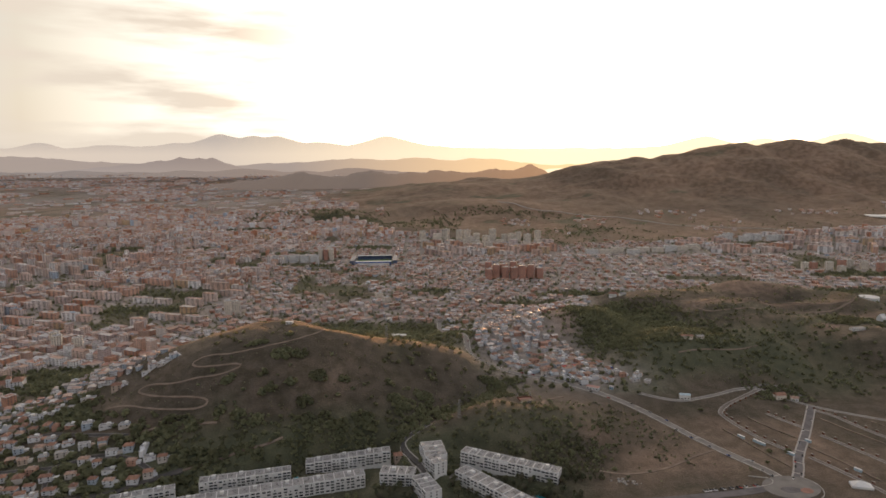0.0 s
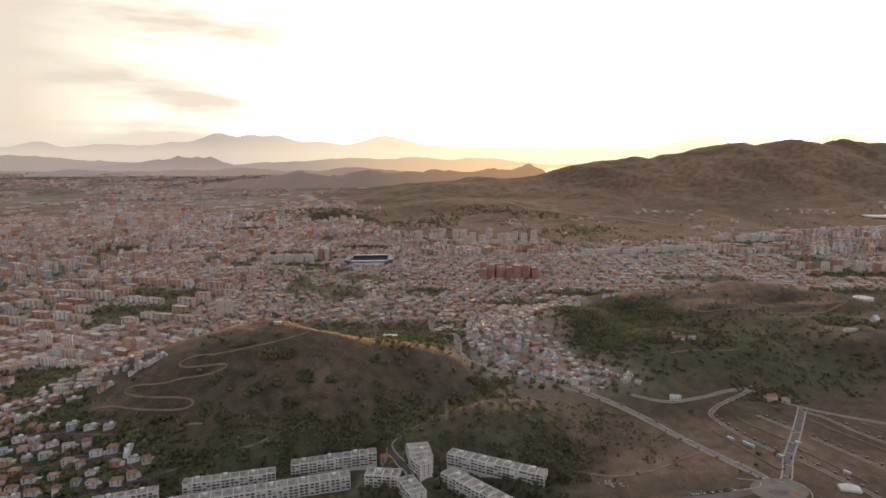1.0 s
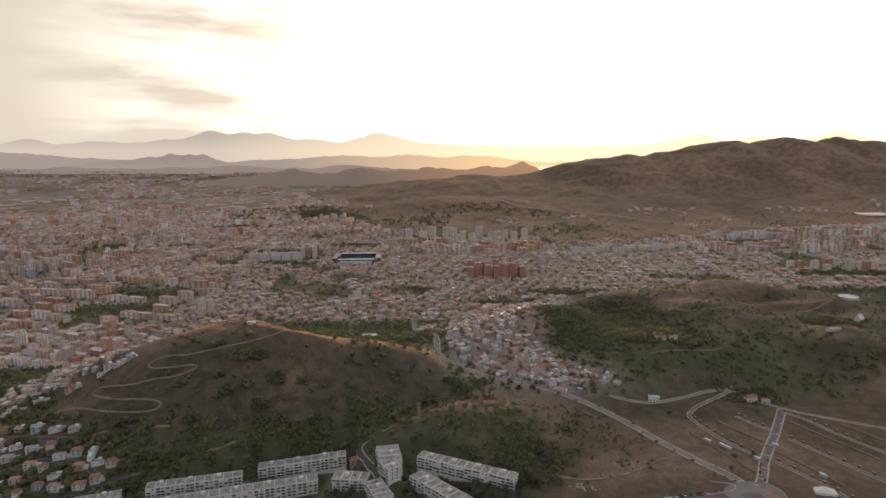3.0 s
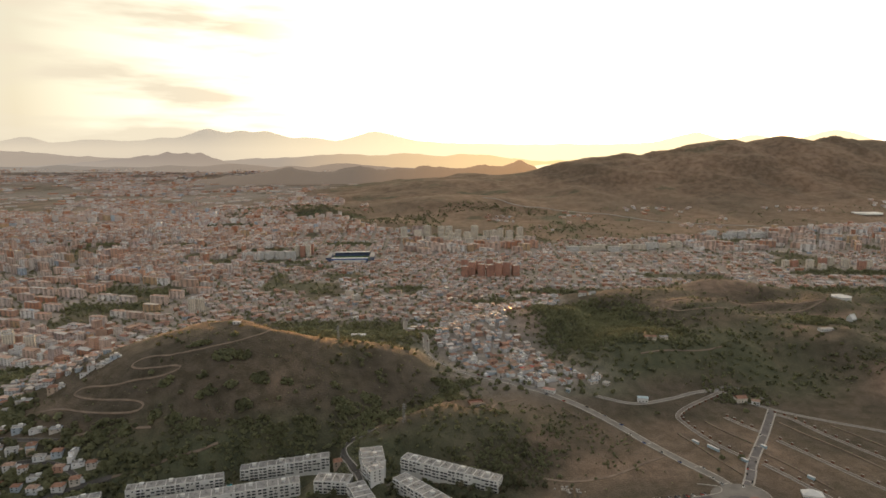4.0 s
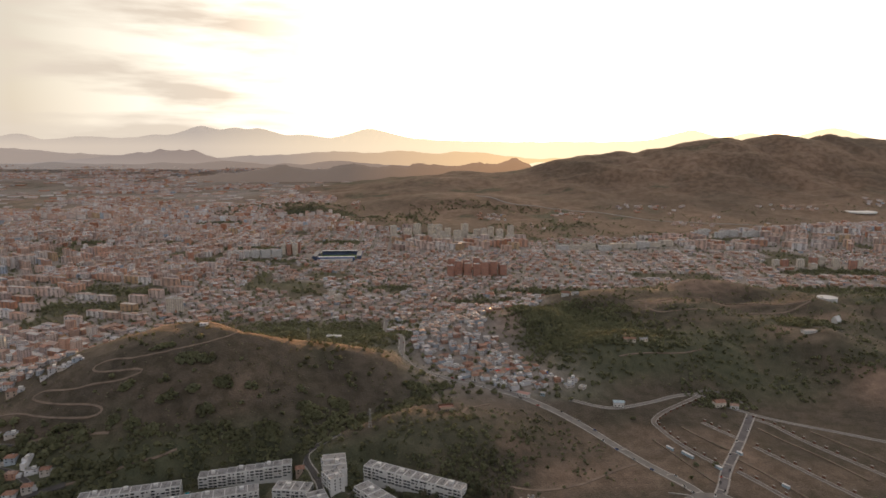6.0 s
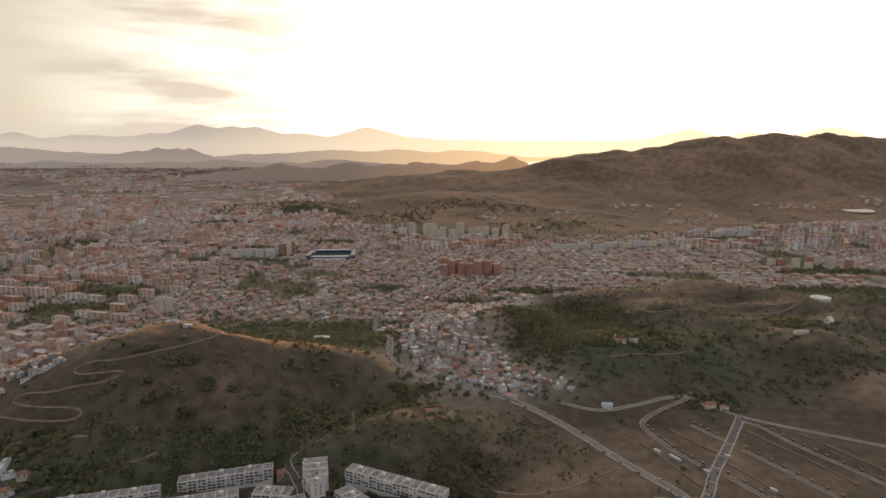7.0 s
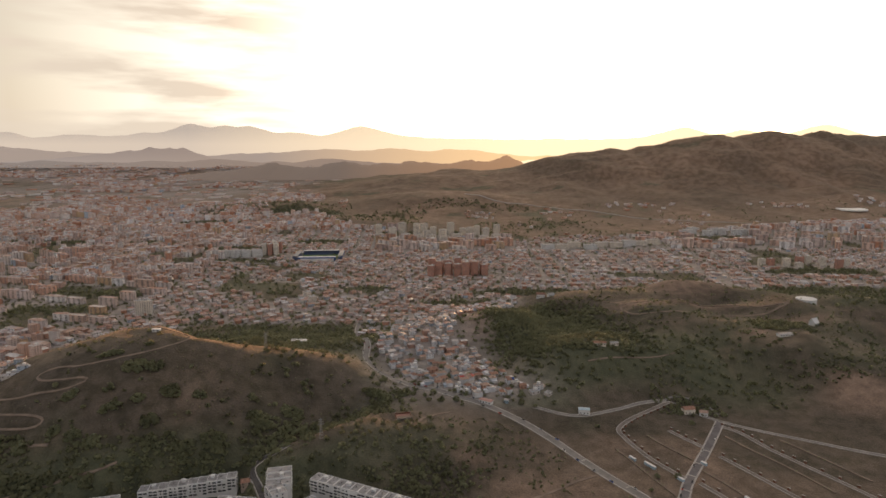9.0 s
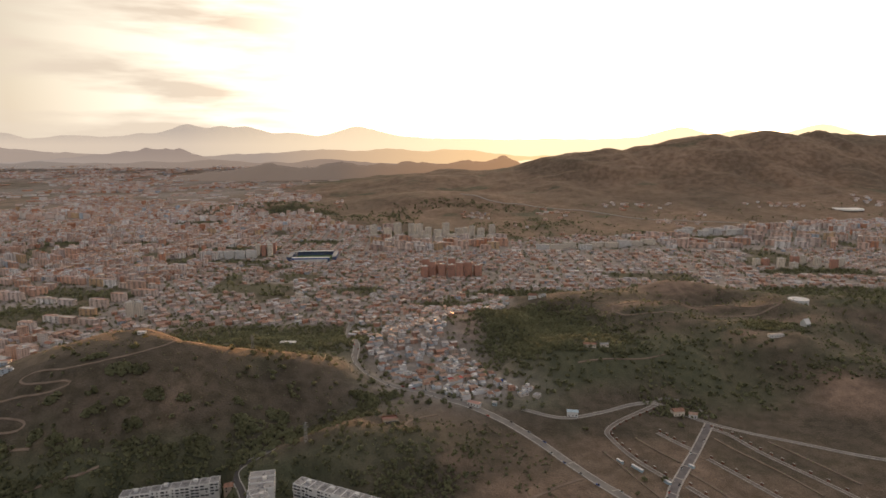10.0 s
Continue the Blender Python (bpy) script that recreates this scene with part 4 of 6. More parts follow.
for x, y, t in ((252, 783, 1), (258, 792, 3), (268, 780, 5), (-44, 613, 0), (-5, 1178, 2), (20, 1130, 5)):
    copy_thing(TYPES[t], pose(x, y, float(height(x, y)) + 0.2, 0, 0, 15 + 7 * t))
    used.append((x, y, 7))
for t in TYPES:
    for o in (*t.children_recursive, t):
        bpy.data.objects.remove(o)
blue = root("house", 226, 812, float(height(226, 812)), 20, "house with bright cobalt blue walls", "house")
part("wall", simple_mesh("wall", M_BLUE, [(-3.8, 3.8, -3, 3, -4, 5.6)]), blue)
part("roof", simple_mesh("roof", M_TERRACE, [(-4, 4, -3.2, 3.2, 5.6, 5.9)]), blue)
shed = root("warehouse", 172, 815, float(height(172, 815)), 25, "long low shed with red roof", "warehouse")
part("wall", simple_mesh("wall", M_WHITE, [(-9, 9, -4, 4, -4, 4.5)]), shed)
part("roof", simple_mesh("roof", M_RED, [(-9.3, 9.3, -4.3, 4.3, 4.5, 5.0)]), shed)
hall = root("shed", -67, 955, float(height(-67, 955)), -3, "long low white shed among trees in the park", "shed")
part("wall", simple_mesh("wall", M_WHITE, [(-11, 11, -4, 4, -4, 3.6)]), hall)
part("roof", simple_mesh("roof", M_WHITE, [(-11.4, 11.4, -4.4, 4.4, 3.6, 4.1)]), hall)


def tank(x, y, r, h):
    z = float(height(x, y))
    ob = root("water_tank", x, y, z, 0, "round white water tank with shallow lid on the hill crest", "water tank")
    a = np.linspace(0, 2 * math.pi, 41)[:-1]
    n = len(a)
    for name, lo, hi, rr in (("wall", -4, h, r), ("lid", h, h + 0.6, r + 0.5)):
        v = [(rr * math.cos(t), rr * math.sin(t), lo) for t in a] + [(rr * math.cos(t), rr * math.sin(t), hi) for t in a] + [(0, 0, hi + 0.7)]
        f = [(i, (i + 1) % n, (i + 1) % n + n, i + n) for i in range(n)] + [(i + n, (i + 1) % n + n, 2 * n) for i in range(n)]
        part(name, mesh_of(name, v, f, [M_WHITE]), ob)


tank(732, 1052, 15, 6)
BANKS = [[(320, 673), (329, 650), (339, 617), (350, 586)], [(361, 700), (372, 680), (390, 650)], [(446, 700), (459, 669), (478, 634), (498, 590)], [(392, 628), (407, 596), (422, 560)], [(500, 690), (520, 655), (545, 610)]]
for bank in BANKS:
    v, f = ribbon(bank, 2.4, 0, 0.9, 3.0, 2, 1.6)
    tagged(new("earth_bank", mesh_of("earth_bank", v, f, [M_TRACK])), "low earth bank between terraced building plots", "embankment", kind="structure")
disc("basin", 1930, 2775, 60, 3.0, M_PALE_BASIN, "pale round basin below the mountain", "basin")


# ---- the city ----
def quads_mesh(name, V, F, M, mats):
    me = bpy.data.meshes.new(name)
    nv, nf = len(V), len(F)
    me.vertices.add(nv)
    me.vertices.foreach_set("co", np.asarray(V, np.float32).ravel())
    me.loops.add(nf * 4)
    me.loops.foreach_set("vertex_index", np.asarray(F, np.int32).ravel())
    me.polygons.add(nf)
    me.polygons.foreach_set("loop_start", np.arange(nf, dtype=np.int32) * 4)
    me.polygons.foreach_set("material_index", np.asarray(M, np.int32))
    for m in mats:
        me.materials.append(m)
    me.update(calc_edges=True)
    me.validate()
    return me


def block_shape(storeys, cols, gable, hut, windows=True):
    """A unit building: x, y from -0.5 to 0.5, z from 0 to 1 at the eaves."""
    v, f, m = [], [], []

    def quad(a, b, c, d, mat):
        n = len(v)
        v.extend((a, b, c, d))
        f.append((n, n + 1, n + 2, n + 3))
        m.append(mat)

    b = [(-.5, -.5, -.3), (.5, -.5, -.3), (.5, .5, -.3), (-.5, .5, -.3), (-.5, -.5, 1), (.5, -.5, 1), (.5, .5, 1), (-.5, .5, 1)]
    v.extend(b)
    for q in ((0, 1, 5, 4), (1, 2, 6, 5), (2, 3, 7, 6), (3, 0, 4, 7)):
        f.append(q)
        m.append(0)
    if gable:
        r = 1.0 + 0.55 / storeys
        quad((-.53, -.54, .99), (.53, -.54, .99), (.53, 0, r), (-.53, 0, r), 1)
        quad((.53, .54, .99), (-.53, .54, .99), (-.53, 0, r), (.53, 0, r), 1)
        quad((.5, -.5, 1), (.5, 0, 1), (.5, .5, 1), (.5, 0, r - 0.02), 0)
        quad((-.5, .5, 1), (-.5, 0, 1), (-.5, -.5, 1), (-.5, 0, r - 0.02), 0)
    else:
        lip = 1 + 0.22 / storeys
        quad((-.5, -.5, 1), (.5, -.5, 1), (.5, .5, 1), (-.5, .5, 1), 1)
        for (x0, y0), (x1, y1) in (((-.5, -.5), (.5, -.5)), ((.5, -.5), (.5, .5)), ((.5, .5), (-.5, .5)), ((-.5, .5), (-.5, -.5))):
            quad((x0, y0, .98), (x1, y1, .98), (x1, y1, lip), (x0, y0, lip), 0)
        if hut:
            n, top = len(v), 1 + 0.8 / storeys
            v.extend([(-.05, -.1, 1), (.25, -.1, 1), (.25, .25, 1), (-.05, .25, 1), (-.05, -.1, top), (.25, -.1, top), (.25, .25, top), (-.05, .25, top)])
            for q in ((0, 1, 5, 4), (1, 2, 6, 5), (2, 3, 7, 6), (3, 0, 4, 7), (4, 5, 6, 7)):
                f.append(tuple(i + n for i in q))
                m.append(0)
    if windows:
        for s in range(storeys):
            z0, z1 = (s + 0.3) / storeys, (s + 0.78) / storeys
            for c in range(cols):
                a, e = (c + 0.28) / cols - 0.5, (c + 0.72) / cols - 0.5
                quad((a, -.506, z0), (e, -.506, z0), (e, -.506, z1), (a, -.506, z1), 2)
                quad((-.506, e, z0), (-.506, a, z0), (-.506, a, z1), (-.506, e, z1), 2)
                quad((.506, a, z0), (.506, e, z0), (.506, e, z1), (.506, a, z1), 2)
    return np.array(v), np.array(f), np.array(m)


def place_blocks(shape, P):
    """P: rows of x, y, z, turn, w, d, h at true places."""
    v, f, m = shape
    c, s = np.cos(P[:, 3])[:, None], np.sin(P[:, 3])[:, None]
    lx, ly, lz = v[None, :, 0] * P[:, 4:5], v[None, :, 1] * P[:, 5:6], v[None, :, 2] * P[:, 6:7]
    fx, fy, fz, k = fold(P[:, 0], P[:, 1], P[:, 2])
    k = k[:, None]
    V = np.stack([fx[:, None] + k * (lx * c - ly * s), fy[:, None] + k * (lx * s + ly * c), fz[:, None] + k * lz], -1)
    F = f[None] + (np.arange(len(P)) * len(v))[:, None, None]
    return V.reshape(-1, 3), F.reshape(-1, 4), np.tile(m, len(P))


rs = np.random.RandomState(7)
TOWN = []
STANDING = [(-205, 1868, 100, 80), (-420, 1890, 120, 60), (150, 2240, 260, 60), (215, 1635, 115, 60), (650, 2010, 230, 45), (1130, 2270, 170, 45), (1110, 1720, 140, 50)]


def taken(x, y):
    """Ground kept for the larger blocks."""
    g = np.zeros_like(x, bool)
    for cx, cy, a, b in STANDING:
        g |= ((x - cx) / a) ** 2 + ((y - cy) / b) ** 2 < 1
    return g


LEAFY = []


def lay_town():
    for gx in np.arange(-9500, 9500, 420):
        for gy in np.arange(500, 10700, 420):
            cx, cy = gx + rs.uniform(-120, 120), gy + rs.uniform(-120, 120)
            if abs(cx) > 0.82 * cy + 350:
                continue
            turn = radians(rs.uniform(-35, 35))
            dice = rs.rand()
            far = 1.0 if cy < 2400 else min(2.2, 1 + (cy - 2400) / 2600)
            if cy > 3300 and dice < 0.8:
                kind, pitch, tall, skip_i, skip_j = "works", 46 * far, 2.2, 4, 3
            elif dice < 0.2 and cy > 1300 and (cx < -250 or cy > 1900):
                kind, pitch, tall, skip_i, skip_j = "slabs", 27 * far, rs.uniform(5, 8), 3, 2
            elif dice < 0.42 or (cx > -150 and cy < 1900 and dice < 0.8):
                kind, pitch, tall, skip_i, skip_j = "villas", rs.uniform(12, 15) * far, 2.4, 4, 3
            else:
                kind, pitch, tall, skip_i, skip_j = "old", rs.uniform(11.5, 15.5) * far, rs.uniform(2.8, 6.0), 5, 3
            n = int(860 / pitch)
            i, j = np.meshgrid(np.arange(-n // 2, n // 2), np.arange(-n // 2, n // 2))
            i, j = i.ravel(), j.ravel()
            keep = (i % skip_i != 0) & (j % skip_j != 0)
            i, j = i[keep], j[keep]
            lx, ly = i * pitch + rs.uniform(-1, 1, len(i)), j * pitch + rs.uniform(-1, 1, len(i))
            x, y = cx + lx * math.cos(turn) - ly * math.sin(turn), cy + lx * math.sin(turn) + ly * math.cos(turn)
            ok = (np.abs(x - gx) < 212) & (np.abs(y - gy) < 212)
            x, y = x[ok], y[ok]
            if not len(x):
                continue
            z = height(x, y)
            cover = town_cover(x, y, z, False)
            ok = (cover > 0.55) & ~taken(x, y) & (np.abs(x) < 0.8 * y + 260)
            ok &= rs.rand(len(x)) < {"old": 0.95, "villas": 0.72, "slabs": 0.8, "works": 0.34 if cy < 5000 else 0.22}[kind]
            x, y, z = x[ok], y[ok], z[ok]
            if cy < 2700:
                LEAFY.append((gx, gy, {"villas": 1.0, "slabs": 0.9}.get(kind, 0.3)))
            for a, b, c in zip(x, y, z):
                st = max(2, min(11, int(tall + rs.uniform(-1.2, 1.7) + (4 if rs.rand() < 0.05 else 0))))
                w, d = pitch * rs.uniform(0.8, 1.12), pitch * rs.uniform(0.7, 1.0)
                roof = rs.randint(0, 3)
                if kind == "old" and rs.rand() < 0.28:
                    w *= 1.8
                elif kind == "slabs":
                    w, d, roof = pitch * rs.uniform(1.1, 1.7), pitch * 0.45, rs.randint(0, 2) * 2
                elif kind == "villas":
                    w, d, st, roof = pitch * rs.uniform(0.6, 0.95), pitch * rs.uniform(0.5, 0.75), 2, 1 if rs.rand() < 0.7 else 2
                elif kind == "works":
                    w, d, st, roof = pitch * rs.uniform(0.5, 1.0), pitch * rs.uniform(0.35, 0.7), 2, 2
                TOWN.append((a, b, c, turn + (math.pi / 2 if rs.rand() < (0.3 if kind == "old" else 0.06) else 0), w, d, st * 3.0, st, roof))


lay_town()
for x, y in ((rs.uniform(-1100, -280), rs.uniform(2450, 3500)) for _ in range(1100)):
    if vnoise(x, y, 230, 77) > 0.25:
        TOWN.append((x, y, float(height(x, y)), rs.uniform(0, 3), rs.uniform(9, 16), rs.uniform(8, 12), 6.0, 2, 1))
for x, y in ((rs.uniform(250, 2300), rs.uniform(2150, 3000)) for _ in range(900)):
    if vnoise(x, y, 160, 78) > 0.3 and not taken(np.array([x]), np.array([y]))[0]:
        TOWN.append((x, y, float(height(x, y)), rs.uniform(0, 3), rs.uniform(9, 22), rs.uniform(8, 14), 6.0, 2, 2))
TOWN = np.array(TOWN)
d_eye = np.hypot(TOWN[:, 0] - 80, TOWN[:, 1] - 30)
TOWN = TOWN[np.argsort(d_eye)]
spot_ok = np.array([not any((r[0] - a) ** 2 + (r[1] - b) ** 2 < (c + 9) ** 2 for a, b, c in used) for r in TOWN[:2500]])
TOWN = np.concatenate([TOWN[:2500][spot_ok], TOWN[2500:]])
NEAREST = 290


def facade_block(w, d, h, storeys, cols, mat, parent, roof_mat, gable, hut):
    """Walls in one piece with window bays let into the sides, roof and upstand as parts."""
    v, f, m, seen = [], [], [], {}

    def at(p):
        q = tuple(round(c, 3) for c in p)
        if q not in seen:
            seen[q] = len(v)
            v.append(q)
        return seen[q]
    us = [-0.5] + [(c + k) / cols - 0.5 for c in range(cols) for k in (0.28, 0.72)] + [0.5]
    zs = [-4.0] + [(s + k) * h / storeys for s in range(storeys) for k in (0.3, 0.8)] + [h]
    for turn in range(4):
        c, s = ((1, 0), (0, 1), (-1, 0), (0, -1))[turn]
        for i in range(len(us) - 1):
            for j in range(len(zs) - 1):
                q = []
                for a, z in ((us[i], zs[j]), (us[i + 1], zs[j]), (us[i + 1], zs[j + 1]), (us[i], zs[j + 1])):
                    q.append(at(((a * c + 0.5 * s) * w, (a * s - 0.5 * c) * d, z)))
                f.append(q)
                m.append(1 if i % 2 and j % 2 else 0)
    part("wall", mesh_of("wall", v, f, [mat, M_PANE_T], m), parent)
    if gable:
        o, r = 0.5, h + 0.2 * d
        rv = [(-w / 2 - o, -d / 2 - o, h - 0.05), (w / 2 + o, -d / 2 - o, h - 0.05), (w / 2 + o, d / 2 + o, h - 0.05), (-w / 2 - o, d / 2 + o, h - 0.05), (-w / 2 - o, 0, r), (w / 2 + o, 0, r)]
        part("roof", mesh_of("roof", rv, [(0, 1, 5, 4), (2, 3, 4, 5), (1, 2, 5), (3, 0, 4), (3, 2, 1, 0)], [roof_mat]), parent)
    else:
        part("roof", simple_mesh("roof", roof_mat, [(-w / 2 + 0.3, w / 2 - 0.3, -d / 2 + 0.3, d / 2 - 0.3, h - 0.3, h + 0.05)]), parent)
        part("parapet", ring_mesh("parapet", mat, -w / 2, w / 2, -d / 2, d / 2, h, h + 0.7, 0.3), parent)
        if hut:
            st = part("stair_head", ME_HUT, parent)
            st.location = (w * 0.12, d * 0.1, h)


def town_thing(r, k):
    st, kind = int(r[7]), int(r[8])
    gable = kind == 1
    ob = root("town_house", r[0], r[1], r[2], math.degrees(r[3]), "rendered town house with clay tile roof" if gable else "rendered block of flats with flat roof", "building", "houses of the city")
    facade_block(r[4], r[5], r[6], st, 3, M_WALL_B, ob, M_ROOF_B, gable, kind == 0)


for k, r in enumerate(TOWN[:NEAREST]):
    town_thing(r, k)
REST = TOWN[NEAREST:]
BANDS = [(0, 1250, True), (1250, 1550, True), (1550, 1900, True), (1900, 2400, True), (2400, 3200, False), (3200, 5000, False), (5000, 20000, False)]
for lo, hi, win in BANDS:
    for side in (-1, 1):
        sel = REST[(REST[:, 1] >= lo) & (REST[:, 1] < hi) & ((REST[:, 0] > -0.15 * REST[:, 1]) == (side > 0))]
        if not len(sel):
            continue
        Vs, Fs, Ms, base = [], [], [], 0
        for st in range(2, 15):
            for kind in range(3):
                q = sel[(sel[:, 7] == st) & (sel[:, 8] == kind)]
                if len(q):
                    V, F, M = place_blocks(block_shape(st, 3 if lo < 1550 else 2, kind == 1, kind == 0, win), q)
                    Vs.append(V), Fs.append(F + base), Ms.append(M)
                    base += len(V)
        me = quads_mesh("city_buildings", np.concatenate(Vs), np.concatenate(Fs), np.concatenate(Ms), [M_WALL_T, M_ROOF_T, M_PANE_T])
        tagged(new("city_buildings", me), "dense city quarter of pale and terracotta buildings", "buildings", kind="stuff")


OUTLYING = np.array(OUTLYING)
Vs, Fs, Ms, base = [], [], [], 0
for kind in range(3):
    V, F, M = place_blocks(block_shape(2, 3, kind == 1, kind == 0), OUTLYING[OUTLYING[:, 8] == kind])
    Vs.append(V), Fs.append(F + base), Ms.append(M)
    base += len(V)
M_WALL_V = speckled("village_limewash", (0.7, 0.7, 0.7), 0.9, 0.2, 0.2, 2.0, spread=("island", WHITES))
me = quads_mesh("village_houses", np.concatenate(Vs), np.concatenate(Fs), np.concatenate(Ms), [M_WALL_V, M_ROOF_T, M_PANE_T])
tagged(new("village_houses", me), "packed white village houses with flat and clay roofs", "buildings", kind="stuff")


# ---- larger blocks that stand out of the city ----
M_BRICK = speckled("red_brick", (0.5, 0.265, 0.2), 0.9, 0.25, 0.1, 1.0)
M_CREAM = speckled("cream_render", (0.68, 0.62, 0.54), 0.9, 0.2, 0.1, 1.0)
M_STADIUM_BLUE = speckled("blue_panels", (0.06, 0.12, 0.34), 0.6, 0.2, 0.2, 1.5)
M_SEAT = speckled("blue_seats", (0.1, 0.13, 0.22), 0.7, 0.3, 0.2, 1.5)
M_PITCH = speckled("turf", (0.06, 0.12, 0.03), 0.95, 0.2, 0.1, 1.0)


def big_block(x, y, w, d, storeys, turn, mat, label, cols=8):
    z = float(height(x, y))
    ob = root("apartment_block", x, y, z, turn, label, "apartment building", "tall blocks of the city")
    facade_block(w, d, storeys * 3.0, storeys, cols, mat, ob, M_TERRACE, False, True)


bl = random.Random(21)
for k in range(15):
    x = -65 + 28.5 * k + bl.uniform(-13, 13)
    big_block(x, 2285 + bl.uniform(-60, 60), bl.uniform(17, 24), 17, bl.choice((8, 10, 11, 12, 13, 14)), bl.uniform(-30, 30), M_CREAM, "tall cream residential tower block", 5)
for k in range(10):
    big_block(-60 + 44 * k, 2190 + bl.uniform(-20, 20), 30, 14, bl.choice((5, 6, 7)), bl.uniform(-20, 20), M_CREAM, "cream slab block below the towers", 6)
for k in range(5):
    big_block(-505 + 30 * k, 1862 + 3 * k, 27, 14, 7, 2, M_WHITE, "long white slab of flats", 7)
for k in range(6):
    big_block(-375 + 17 * (k % 3), 1915 + 45 * (k // 3), 13, 30, 11, 8, M_BRICK if k % 2 else M_CREAM, "brick tower block beside the stadium", 4)
for k in range(13):
    big_block(122 + 22 * (k % 7) + bl.uniform(-4, 4), 1605 + 48 * (k // 7) + bl.uniform(-10, 10), 17, 20, bl.choice((8, 9, 10, 12)), bl.uniform(-12, 12), M_BRICK, "red brick apartment block in the city", 5)
for k in range(9):
    big_block(480 + 44 * k, 1990 + 8 * k + bl.uniform(-25, 25), 40, 18, bl.choice((5, 6, 7)), bl.uniform(-8, 8), M_CREAM if k % 3 else M_WHITE, "long cream slab of flats", 9)
for k in range(8):
    big_block(1010 + 34 * k, 2265 + bl.uniform(-30, 30), 32, 16, bl.choice((6, 7, 8)), bl.uniform(-10, 10), M_WHITE, "white slab of flats below the mountain", 7)
for k in range(9):
    big_block(1010 + 26 * k, 1715 + bl.uniform(-30, 30), 17, 15, bl.choice((5, 6, 7, 8)), bl.uniform(-15, 15), (M_CREAM, M_BRICK, M_CREAM)[k % 3], "cream tower block near the mountain", 4)
for x, y, s in ((-431, 1236, 10), (-418, 1246, 9), (-640, 1010, 8), (-655, 1030, 8), (-600, 1000, 8), (-140, 1370, 5), (-120, 1330, 5)):
    big_block(x, y, 15, 14, s, 25, M_CREAM, "cream apartment tower above low houses", 4)


def stadium(x, y, turn):
    z = float(height(x, y))
    ob = root("stadium", x, y, z, turn, "football stadium with white and blue stands", "stadium")
    for k, (cx, cy, w, d, rz) in enumerate(((0, -54, 104, 16, 180), (0, 54, 104, 16, 0), (-61, 0, 88, 14, 90), (61, 0, 88, 14, -90))):
        prof = [(-d / 2, 0.0)]
        for q in range(8):
            prof += [(-d / 2 + q * d / 8, (q + 1) * 1.6), (-d / 2 + (q + 1) * d / 8, (q + 1) * 1.6)]
        prof.append((d / 2, 0.0))
        n = len(prof)
        v = [(x, y, z) for x in (-w / 2, w / 2) for y, z in prof]
        f = [(i, i + 1, n + i + 1, n + i) for i in range(n - 1)] + [(n - 1, 0, n, 2 * n - 1), tuple(range(n))[::-1], tuple(range(n, 2 * n))]
        st = part("stand", mesh_of("stand", v, f, [M_SEAT]), ob)
        st.location, st.rotation_euler = (cx, cy, 0), (0, 0, radians(rz))
        part("stand_roof", simple_mesh("stand_roof", M_WHITE if k < 2 else M_TERRACE, [(-w / 2, w / 2, -d * 0.35, d / 2 + 1.2, 15, 16.2)]), st)
        part("facade", simple_mesh("facade", M_WHITE if k < 2 else M_TERRACE, [(-w / 2 + 6, w / 2 - 6, d / 2 + 0.2, d / 2 + 1.2, 0, 10.5)]), st)
        part("facade_band", simple_mesh("facade_band", M_STADIUM_BLUE, [(-w / 2, w / 2, d / 2 + 0.2, d / 2 + 1.3, 10.5, 15)]), st, "blue band round the top of the stand")
    ob.scale = (1.0, 1.0, 0.75)
    part("pitch", simple_mesh("pitch", M_PITCH, [(-52, 52, -44, 44, -1, 0.5)]), ob, "green turf pitch")


stadium(-205, 1868, 4)


# ---- trees and scrub ----
M_BARK = speckled("bark", (0.1, 0.07, 0.05), 0.95, 0.3, 0.5, 3)
M_LEAF = leaf_material("leaves", [(0.0, (0.165, 0.175, 0.11)), (0.3, (0.185, 0.185, 0.12)), (0.55, (0.15, 0.165, 0.105)), (0.8, (0.19, 0.175, 0.125))])
M_SCRUB = leaf_material("scrub_leaves", None, (0.24, 0.248, 0.148))


def crown_quads(n, rx, rz, zc, size, rng):
    v, f = [], []
    lobes = [(rng.uniform(-.45, .45) * rx, rng.uniform(-.45, .45) * rx, zc + rng.uniform(-.35, .45) * rz, rng.uniform(.45, .75)) for _ in range(6)]
    for _ in range(n):
        lx, ly, lz, lr = rng.choice(lobes)
        a, b = rng.uniform(0, 6.283), math.acos(rng.uniform(-0.75, 1))
        p = Vector((lx + rx * lr * math.sin(b) * math.cos(a), ly + rx * lr * math.sin(b) * math.sin(a), lz + rz * lr * math.cos(b)))
        out = Vector((math.sin(b) * math.cos(a), math.sin(b) * math.sin(a), math.cos(b) + 0.75))
        out = (out + Vector((rng.uniform(-.6, .6), rng.uniform(-.6, .6), rng.uniform(-.6, .6)))).normalized()
        u = out.orthogonal().normalized()
        w = out.cross(u)
        k = size * rng.uniform(0.6, 1.3)
        i = len(v)
        v += [tuple(p + u * k), tuple(p + w * k * 0.7), tuple(p - u * k), tuple(p - w * k * 0.7)]
        f.append((i, i + 1, i + 2, i + 3))
    return v, f


